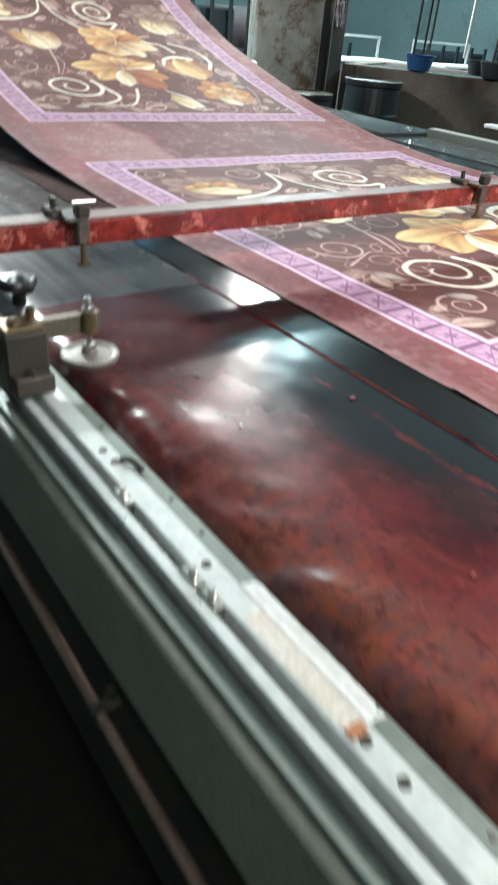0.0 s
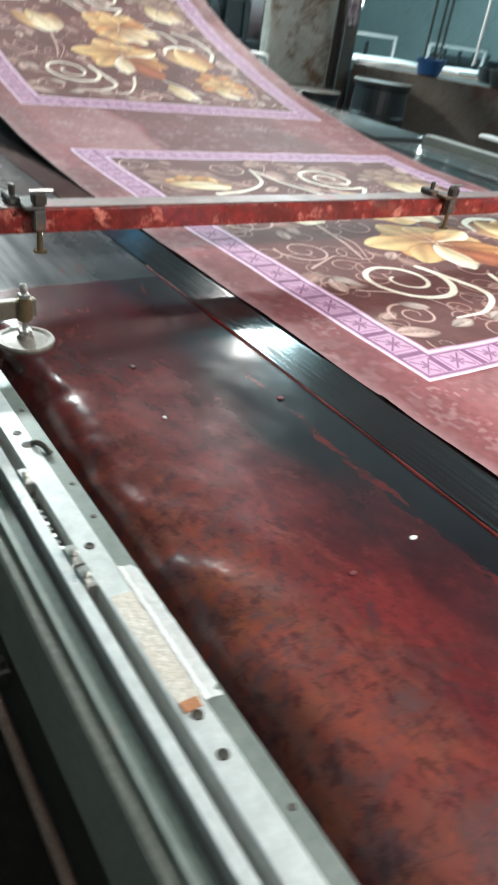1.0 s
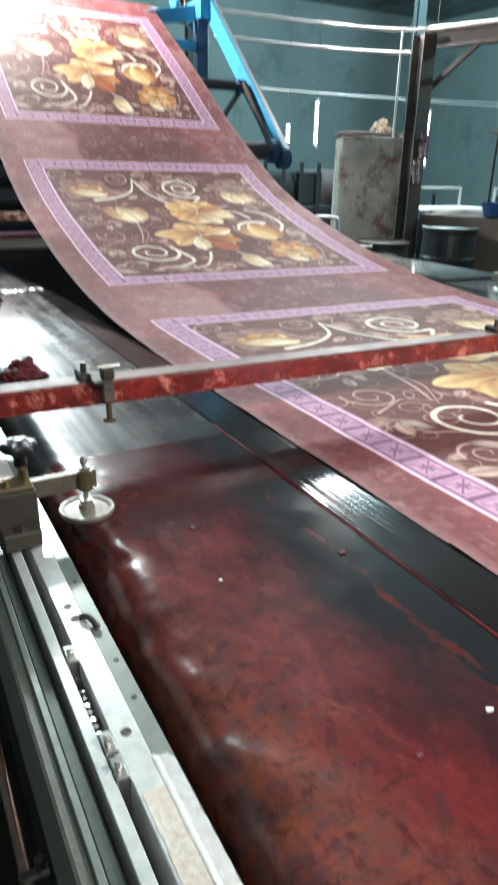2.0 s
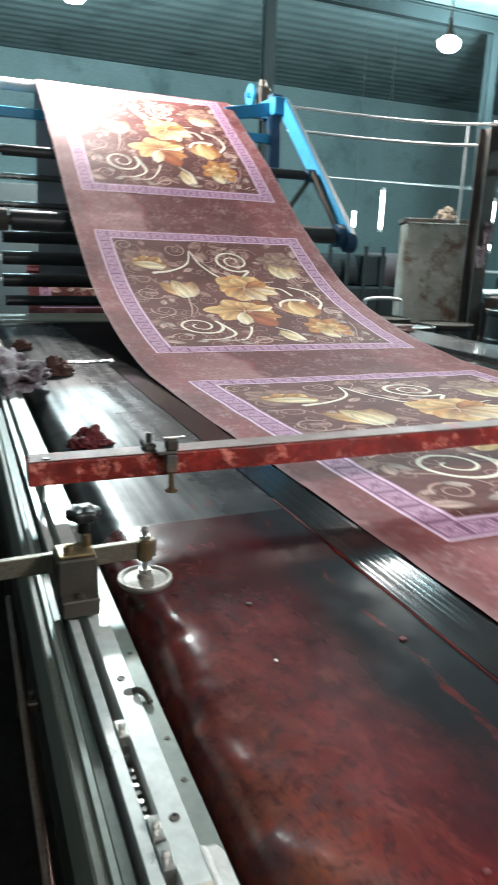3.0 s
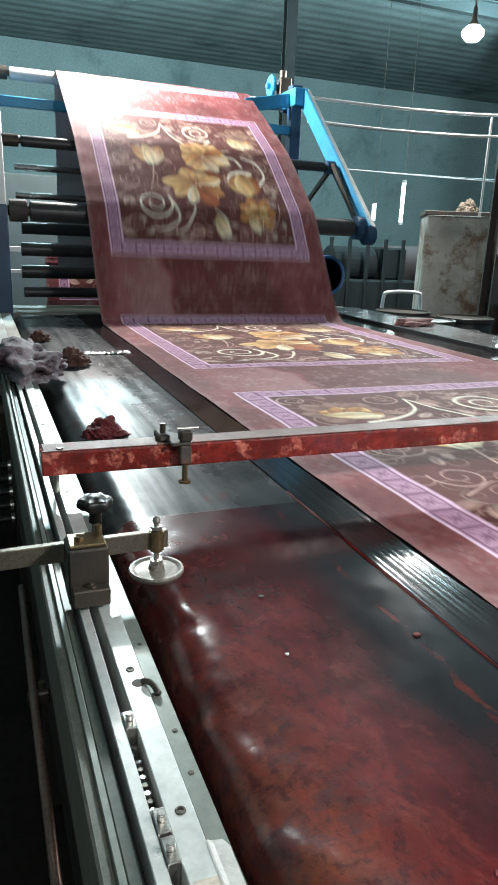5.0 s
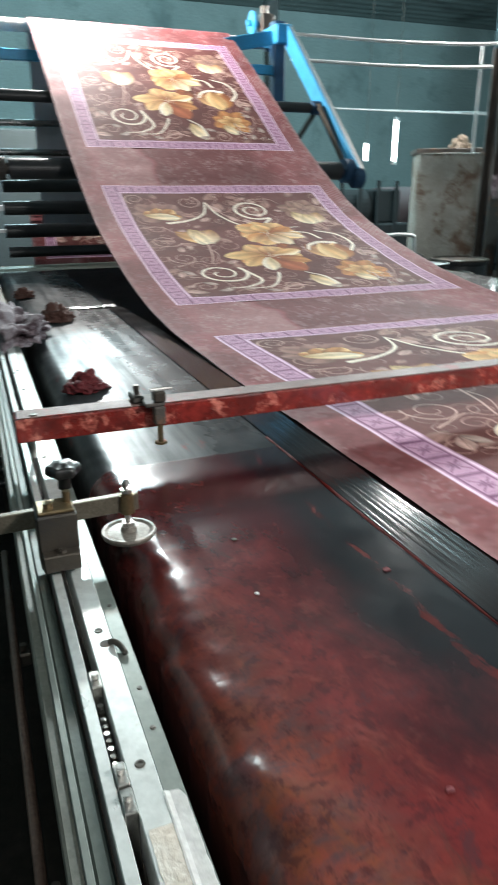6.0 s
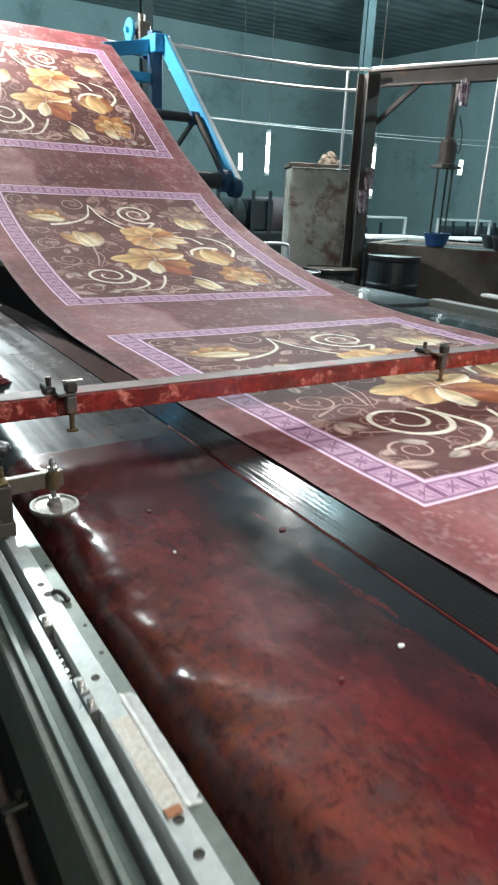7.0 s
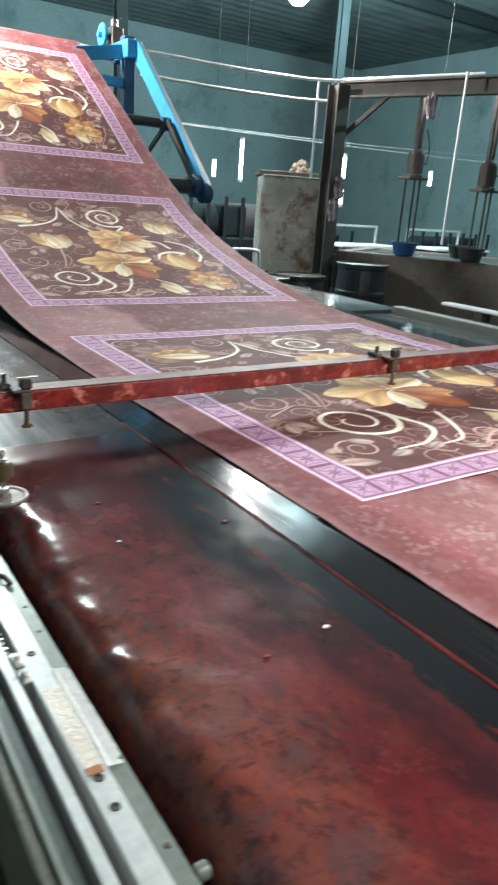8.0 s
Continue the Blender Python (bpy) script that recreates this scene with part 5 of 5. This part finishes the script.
    # left tulip
    stroke([(0.25, 0.50), (0.23, 0.60), (0.20, 0.68)], 0.008, 0.005, GREY)
    petal(0.15, 0.35, 50, 0.30, 0.080, ORANGE, YELLOW)
    petal(0.22, 0.33, 72, 0.28, 0.075, YELLOW, CREAM)
    petal(0.32, 0.34, 118, 0.29, 0.088, ORANGE, CREAM)
    petal(0.25, 0.34, 90, 0.26, 0.055, YELLOW, (0.9, 0.8, 0.6))
    # middle flower
    bloom(0.57, 0.39, 0.23, 7, 60, 320, RED, YELLOW, ORANGE, 0.40)
    petal(0.57, 0.39, 205, 0.20, 0.060, RED, YELLOW)
    petal(0.57, 0.39, 140, 0.22, 0.070, RED, YELLOW, ORANGE)
    petal(0.57, 0.39, -100, 0.15, 0.075, ORANGE, YELLOW)
    petal(0.58, 0.39, -25, 0.21, 0.055, RED, (0.60, 0.28, 0.10))
    petal(0.59, 0.39, 25, 0.23, 0.060, ORANGE, CREAM, YELLOW)
    petal(0.58, 0.39, 75, 0.25, 0.075, ORANGE, CREAM)
    for k in range(9):
        a = k * 0.70
        stroke([(0.575, 0.395), (0.575 + 0.045 * math.cos(a), 0.395 + 0.038 * math.sin(a))], 0.004, 0.0025, CREAM if k % 2 else RED)
    petal(0.58, 0.50, 75, 0.17, 0.075, RED, (0.45, 0.16, 0.07))
    petal(0.65, 0.51, 118, 0.17, 0.055, BROWN, (0.42, 0.14, 0.06))
    # right tulip with a white crest
    petal(0.69, 0.52, 62, 0.29, 0.100, RED, YELLOW)
    petal(0.85, 0.52, 112, 0.30, 0.105, RED, ORANGE, YELLOW)
    petal(0.77, 0.51, 86, 0.32, 0.090, ORANGE, YELLOW, (0.80, 0.58, 0.30))
    stroke([(0.68, 0.58), (0.71, 0.53), (0.77, 0.505), (0.84, 0.515)], 0.010, 0.022, WHITE)
    stroke([(0.82, 0.38), (0.90, 0.42), (0.93, 0.52), (0.88, 0.60)], 0.009, 0.014, WHITE)
    stroke([(0.70, 0.38), (0.77, 0.40), (0.80, 0.46)], 0.008, 0.013, WHITE)
    # lower flower
    bloom(0.47, 0.63, 0.23, 7, 100, 300, RED, YELLOW, ORANGE, 0.40)
    petal(0.46, 0.62, 182, 0.27, 0.075, ORANGE, (0.82, 0.58, 0.28))
    petal(0.48, 0.62, -18, 0.24, 0.060, ORANGE, YELLOW, CREAM)
    petal(0.47, 0.62, -75, 0.16, 0.060, RED, YELLOW)
    petal(0.45, 0.63, 138, 0.23, 0.060, ORANGE, YELLOW)
    petal(0.48, 0.64, 66, 0.28, 0.090, RED, (0.44, 0.13, 0.06))
    petal(0.46, 0.64, 104, 0.23, 0.055, YELLOW, CREAM, WHITE)
    petal(0.50, 0.63, 30, 0.22, 0.060, RED, ORANGE)
    for k in range(9):
        a = k * 0.70
        stroke([(0.475, 0.63), (0.475 + 0.042 * math.cos(a), 0.63 + 0.036 * math.sin(a))], 0.004, 0.0025, CREAM if k % 2 else RED)
    # flower, near right
    bloom(0.80, 0.81, 0.19, 7, 0, 310, RED, ORANGE, None, 0.34)
    bloom(0.80, 0.81, 0.12, 5, 40, 290, ORANGE, YELLOW, None, 0.36)
    petal(0.74, 0.84, 60, 0.17, 0.05, YELLOW, CREAM)
    # pale bud, near middle
    petal(0.55, 0.83, 75, 0.26, 0.065, YELLOW, CREAM)
    stroke([(0.545, 0.80), (0.60, 0.86), (0.61, 0.95)], 0.006, 0.014, WHITE)
    # near left scroll
    spiral(0.20, 0.78, 0.155, 1.75, -30, 0.013, 0.006, WHITE)
    stroke([(0.295, 0.74), (0.33, 0.86), (0.25, 0.92), (0.16, 0.93)], 0.014, 0.006, WHITE)
    stroke([(0.25, 0.94), (0.34, 0.93), (0.40, 0.86), (0.43, 0.80)], 0.006, 0.011, WHITE)
    stroke([(0.36, 0.97), (0.44, 0.93), (0.50, 0.95)], 0.006, 0.009, GREY)
    spiral(0.42, 0.93, 0.075, 1.3, 150, 0.008, 0.004, GREY, -1)
    for u, v, a in ((0.09, 0.86, 30), (0.12, 0.95, -10), (0.30, 0.96, 20), (0.62, 0.95, 160), (0.68, 0.90, 200), (0.90, 0.92, 120), (0.95, 0.85, 80), (0.06, 0.74, 60), (0.22, 0.95, 340), (0.88, 0.74, 20), (0.93, 0.70, 300)):
        leaf(u, v, a, 0.09, (0.50, 0.38, 0.33))
    for k in range(14):
        u, v = 0.80 + 0.18 * rs.rand(), 0.80 + 0.18 * rs.rand()
        stroke([(u, v), (u + 0.03 * rs.randn(), v + 0.03 * rs.randn())], 0.006, 0.003, (0.6, 0.52, 0.46))
    for k in range(40):
        u, v = rs.rand(), rs.rand()
        if 0.3 < u < 0.85 and 0.3 < v < 0.9:
            continue
        spiral(u, v, 0.03 + 0.03 * rs.rand(), 1.1, rs.rand() * 360, 0.004, 0.002, (0.38, 0.25, 0.22), 1 if rs.rand() < 0.5 else -1)
    # plain gap: lamp sheen painted on as a pale patch, then a dark patch
    gap = np.clip(np.minimum(m - PANEL, PERIOD - m) / 0.02, 0, 1)
    pale_sheen = gap * np.clip((1.22 - x + 0.12 * (n_big - 0.5)) / 0.03, 0, 1) * np.clip((x - 0.78) / 0.2, 0, 1) * (0.35 + 0.4 * n_big)
    paint(pale_sheen * 0.8, (0.36, 0.21, 0.21))
    dark_patch = gap * np.clip((x - 1.22 - 0.12 * (n_big - 0.5)) / 0.03, 0, 1) * np.clip((2.15 - x + 0.2 * (n_big - 0.5)) / 0.1, 0, 1)
    paint(dark_patch * 0.6, (0.095, 0.030, 0.030))
    # wet scuffs and paste flecks on the plain cloth
    plain = np.clip(-d_in / 0.01, 0, 1)
    scuff = np.clip((smooth_noise(0.022, 11) * 0.55 + smooth_noise(0.075, 12) * 0.45 - 0.60) / 0.12, 0, 1)
    paint(plain * scuff * 0.22, (0.46, 0.31, 0.31))
    fleck_ = np.clip((smooth_noise(0.011, 13) * 0.5 + smooth_noise(0.09, 14) * 0.5 - 0.74) / 0.08, 0, 1)
    paint(plain * fleck_ * 0.22, (0.68, 0.52, 0.50))
    soak = np.clip((smooth_noise(0.30, 15) - 0.5) / 0.25, 0, 1)
    paint(plain * soak * 0.45, (0.105, 0.034, 0.034))
    # wet creases that gather along the far hem; their pale sheen is put into the colour
    lean = ((x - 2.3) * 0.8 + m) / 0.034
    crease_sheen = np.clip((np.sin(lean * 2 * np.pi / 1.0 + 5 * n_big) * 0.5 + n_mid * 0.8 - 0.62) / 0.25, 0, 1)
    paint(plain * crease_sheen * np.clip((x - 2.40) / 0.10, 0, 1) * np.clip((n_big - 0.35) / 0.3, 0, 1) * 0.5, (0.44, 0.33, 0.34))
    # pale bleached edge of the cloth
    hem = np.clip(1 - np.minimum(x - F_X0, F_X1 - x) / (0.02 + 0.03 * n_mid), 0, 1)
    paint(hem * 0.45, (0.34, 0.22, 0.22))
    col[:] *= (0.90 + 0.20 * n_small)[..., None]
    lift = 0.0042 * smooth_noise(0.13, 7) + 0.0012 * smooth_noise(0.035, 8)
    return np.clip(col, 0.004, 0.95), lift


def cloth_material():
    m = bpy.data.materials.new("printed_cotton")
    m.use_nodes = True
    nt = m.node_tree
    b = nt.nodes["Principled BSDF"]
    at = nt.nodes.new("ShaderNodeVertexColor")
    at.layer_name = "dye"
    co = nt.nodes.new("ShaderNodeTexCoord")
    wv = nt.nodes.new("ShaderNodeTexNoise")
    wv.inputs["Scale"].default_value, wv.inputs["Detail"].default_value = 420.0, 2.0
    nt.links.new(co.outputs["Object"], wv.inputs["Vector"])
    bp = nt.nodes.new("ShaderNodeBump")
    bp.inputs["Strength"].default_value, bp.inputs["Distance"].default_value = 0.25, 0.002
    nt.links.new(wv.outputs["Fac"], bp.inputs["Height"])
    nt.links.new(at.outputs["Color"], b.inputs["Base Color"])
    nt.links.new(bp.outputs["Normal"], b.inputs["Normal"])
    b.inputs["Roughness"].default_value = 0.75
    b.inputs["Specular IOR Level"].default_value = 0.14
    tr = nt.nodes.new("ShaderNodeBsdfTranslucent")
    nt.links.new(at.outputs["Color"], tr.inputs["Color"])
    mx = nt.nodes.new("ShaderNodeMixShader")
    mx.inputs[0].default_value = 0.03
    nt.links.new(b.outputs[0], mx.inputs[1])
    nt.links.new(tr.outputs[0], mx.inputs[2])
    nt.links.new(mx.outputs[0], nt.nodes["Material Output"].inputs["Surface"])
    return m


REVERSE = material("pale_cloth_reverse", (0.46, 0.42, 0.43), 0.85, 0, (0.34, 0.28, 0.29), 6, 0.6, 0.2, 200)


def strip_meshes():
    """One mesh for each cross strip of the repeat; its near edge is y = -STEP/2."""
    col, lift = print_pattern()
    mat = cloth_material()
    out = []
    xs = F_X0 + (F_X1 - F_X0) * np.arange(COLS + 1) / COLS
    for s in range(STRIPS):
        ys = (np.arange(ROWS + 1) / ROWS - 0.5) * STEP
        ys[0] -= 0.0006
        ys[-1] += 0.0006
        v = np.zeros((ROWS + 1, COLS + 1, 3))
        v[..., 0], v[..., 1], v[..., 2] = xs[None, :], ys[:, None], lift[s * ROWS:(s + 1) * ROWS + 1] - 0.001
        idx = np.arange((ROWS + 1) * (COLS + 1)).reshape(ROWS + 1, COLS + 1)
        quads = np.stack([idx[:-1, :-1], idx[:-1, 1:], idx[1:, 1:], idx[1:, :-1]], -1).reshape(-1, 4)
        # the pale reverse of the cloth, a few millimetres behind the print
        n0, cut = v.size // 3, 20
        bx = np.linspace(F_X0, F_X1, cut + 1)
        back = np.array([(x, y, -0.0032) for y in (ys[0], ys[-1]) for x in bx])
        bq = np.array([(n0 + k, n0 + cut + 1 + k, n0 + cut + 2 + k, n0 + k + 1) for k in range(cut)])
        v, front = np.concatenate([v.reshape(-1, 3), back]), len(quads)
        quads = np.concatenate([quads, bq])
        me = bpy.data.meshes.new("fabric_strip")
        me.vertices.add(v.size // 3)
        me.vertices.foreach_set("co", v.reshape(-1))
        me.loops.add(quads.size)
        me.loops.foreach_set("vertex_index", quads.reshape(-1).astype(np.int32))
        me.polygons.add(len(quads))
        me.polygons.foreach_set("loop_start", np.arange(0, quads.size, 4, dtype=np.int32))
        me.polygons.foreach_set("use_smooth", np.ones(len(quads), dtype=bool))
        me.polygons.foreach_set("material_index", (np.arange(len(quads)) >= front).astype(np.int32))
        me.update(calc_edges=True)
        ca = me.color_attributes.new("dye", "FLOAT_COLOR", "POINT")
        rgba = np.ones((ROWS + 1, COLS + 1, 4))
        rgba[..., :3] = col[s * ROWS:(s + 1) * ROWS + 1]
        ca.data.foreach_set("color", np.concatenate([rgba.reshape(-1), np.full(len(back) * 4, 0.5)]))
        me.materials.append(mat)
        me.materials.append(REVERSE)
        out.append(me)
    return out


# the fabric's run from y = 2 up to the top roller, time by time: (y, z) in equal numbers
RUN = [
    (0.00, [(2.0, 0.950), (2.5, 0.953), (3.0, 0.980), (3.5, 1.045), (4.1, 1.175), (4.9, 1.430), (5.75, 1.880), (6.5, 2.365), (7.62, 3.050)]),
    (2.60, [(2.0, 0.950), (2.5, 0.953), (3.0, 0.980), (3.5, 1.045), (4.1, 1.175), (4.9, 1.430), (5.75, 1.880), (6.5, 2.365), (7.62, 3.050)]),
    (3.00, [(2.0, 0.950), (2.7, 0.950), (3.2, 0.957), (3.6, 0.982), (4.25, 1.100), (4.95, 1.330), (5.75, 1.790), (6.5, 2.330), (7.62, 3.050)]),
    (3.50, [(2.0, 0.950), (3.3, 0.950), (4.0, 0.954), (4.5, 0.982), (5.05, 1.110), (5.5, 1.380), (5.88, 1.810), (6.50, 2.350), (7.62, 3.050)]),
    (4.00, [(2.0, 0.950), (3.8, 0.950), (4.6, 0.952), (5.0, 0.978), (5.32, 1.090), (5.6, 1.380), (5.87, 1.800), (6.48, 2.350), (7.62, 3.050)]),
    (4.50, [(2.0, 0.950), (4.2, 0.950), (5.25, 0.951), (5.43, 0.958), (5.52, 1.100), (5.66, 1.400), (5.87, 1.800), (6.48, 2.350), (7.62, 3.050)]),
    (4.90, [(2.0, 0.950), (4.2, 0.950), (5.3, 0.951), (5.48, 0.958), (5.57, 1.100), (5.69, 1.400), (5.87, 1.800), (6.48, 2.350), (7.62, 3.050)]),
    (5.70, [(2.0, 0.950), (2.5, 0.953), (3.0, 0.980), (3.5, 1.045), (4.1, 1.175), (4.9, 1.430), (5.75, 1.880), (6.5, 2.365), (7.62, 3.050)]),
    (5.78, [(2.0, 0.950), (2.5, 0.953), (3.0, 0.980), (3.5, 1.045), (4.1, 1.175), (4.9, 1.430), (5.75, 1.880), (6.5, 2.365), (7.62, 3.050)]),
    (5.98, [(2.0, 0.979), (2.5, 0.982), (3.0, 0.998), (3.5, 1.050), (4.1, 1.175), (4.9, 1.430), (5.75, 1.880), (6.5, 2.365), (7.62, 3.050)]),
    (8.00, [(2.0, 0.979), (2.5, 0.982), (3.0, 0.998), (3.5, 1.050), (4.1, 1.175), (4.9, 1.430), (5.75, 1.880), (6.5, 2.365), (7.62, 3.050)]),
]
FEED = [(0.0, 0.0), (2.5, 0.0), (2.6, 0.02), (2.8, 0.186), (3.0, 0.355), (3.5, 0.900), (4.0, 1.417), (4.5, 1.925), (4.7, 2.150), (4.9, 2.340), (5.0, 2.420), (5.15, 2.46), (8.0, 2.46)]
NEAR_CORNER = 0.965
TAUT = [(0.0, 0.3), (2.6, 0.3), (3.4, 1.0), (4.9, 1.0), (5.6, 0.3), (8.0, 0.3)]   # how straight it lies from roller to roller


def between(rows, t):
    for (ta, a), (tb, c) in zip(rows, rows[1:]):
        if t <= tb:
            k = (t - ta) / (tb - ta)
            return a + (c - a) * k
    return rows[-1][1]


def fabric_line(t):
    """The fabric's line at t as arc lengths (0 at y = 2) and points (y, z)."""
    run = [(tt, np.array(p)) for tt, p in RUN]
    ctrl = between(run, t)
    slack = np.array([(p.x, p.y) for p in arc_points([(a, c, 0) for a, c in ctrl], 14)])
    foot = [(p.x, p.y) for p in arc_points([(a, c, 0) for a, c in ctrl[:7]], 14)]
    legs = [tuple(a + (c - a) * k / 14) for a, c in zip(ctrl[6:8], ctrl[7:9]) for k in range(1, 15)]
    k = between(TAUT, t)
    up = [tuple(p) for p in slack * (1 - k) + np.array(foot + legs) * k]
    y, z, r = ROLLERS[0]
    over = [(y + (r + 0.006) * math.cos(math.radians(a)), z + (r + 0.006) * math.sin(math.radians(a))) for a in (105, 80, 50, 20, 0)]
    back = [(y + r + 0.02, 2.6), (y + r + 0.10, 2.1), (y + r + 0.22, 1.6), (y + r + 0.3, 1.2)]
    base = ctrl[0][1]
    flat = [(-4.5, base), (0.5, base)]
    pts = np.array(flat + up + over + back)
    seg = np.hypot(*np.diff(pts, axis=0).T)
    s = np.concatenate([[0], np.cumsum(seg)])
    s -= s[len(flat)]
    return s, pts


def strip_pose(line, s):
    arc, pts = line
    ya, za = np.interp(s - STEP / 2, arc, pts[:, 0]), np.interp(s - STEP / 2, arc, pts[:, 1])
    yb, zb = np.interp(s + STEP / 2, arc, pts[:, 0]), np.interp(s + STEP / 2, arc, pts[:, 1])
    return pose(0, (ya + yb) / 2, (za + zb) / 2, math.degrees(math.atan2(zb - za, yb - ya)))


def printed_fabric():
    e = thing("printed_fabric", "maroon cotton fabric printed with orange flower panels", "fabric")
    meshes = strip_meshes()
    first = -math.ceil((NEAR_CORNER + 2.2) / STEP)
    strips = []
    for k in range(first, first + 256):
        ob = new("fabric_strip", meshes[k % STRIPS])
        ob.parent = e
        strips.append((ob, NEAR_CORNER + (k + 0.5) * STEP))   # where its middle lies at rest, counted along the run
    return strips


STRIP_OBJECTS = printed_fabric()


def hanging_fold():
    """A second length of the cloth over the rail in front of the dryer, its print outwards."""
    e = thing("fabric_fold", "printed maroon fabric hanging over the dryer rail", "fabric")
    meshes = [ob.data for ob, at in STRIP_OBJECTS[:STRIPS]]
    for k in range(18):
        ob = new("fabric_strip", meshes[(k + 9) % STRIPS])
        ob.parent = e
        ob.matrix_basis = pose(-0.12, 8.186 - 0.012 * math.sin(k * 0.5), 0.56 + (k + 0.5) * STEP, 90)


hanging_fold()


# ---------------------------------------------------------------- what moves
def motions():
    rise = [(0.0, 0.0), (5.78, 0.0), (5.83, 0.25), (5.88, 0.5), (5.93, 0.75), (5.98, 1.0), (8.0, 1.0)]
    h = BED_HIGH - BED_LOW
    walk(bed, [(t, pose(0, 0, BED_LOW + h * k)) for t, k in rise])
    for ob, (x, y, dz) in RIDERS:
        walk(ob, [(t, pose(x, y, BED_LOW + dz + h * k)) for t, k in rise])
    times = [0.0, 2.5] + [2.6 + 0.1 * k for k in range(32)] + [5.78, 5.83, 5.88, 5.93, 5.98, 8.0]
    lines = [(t, fabric_line(t), between(FEED, t)) for t in times]
    for ob, m in STRIP_OBJECTS:
        walk(ob, [(t, strip_pose(line, m + feed - 2.0)) for t, line, feed in lines])


motions()
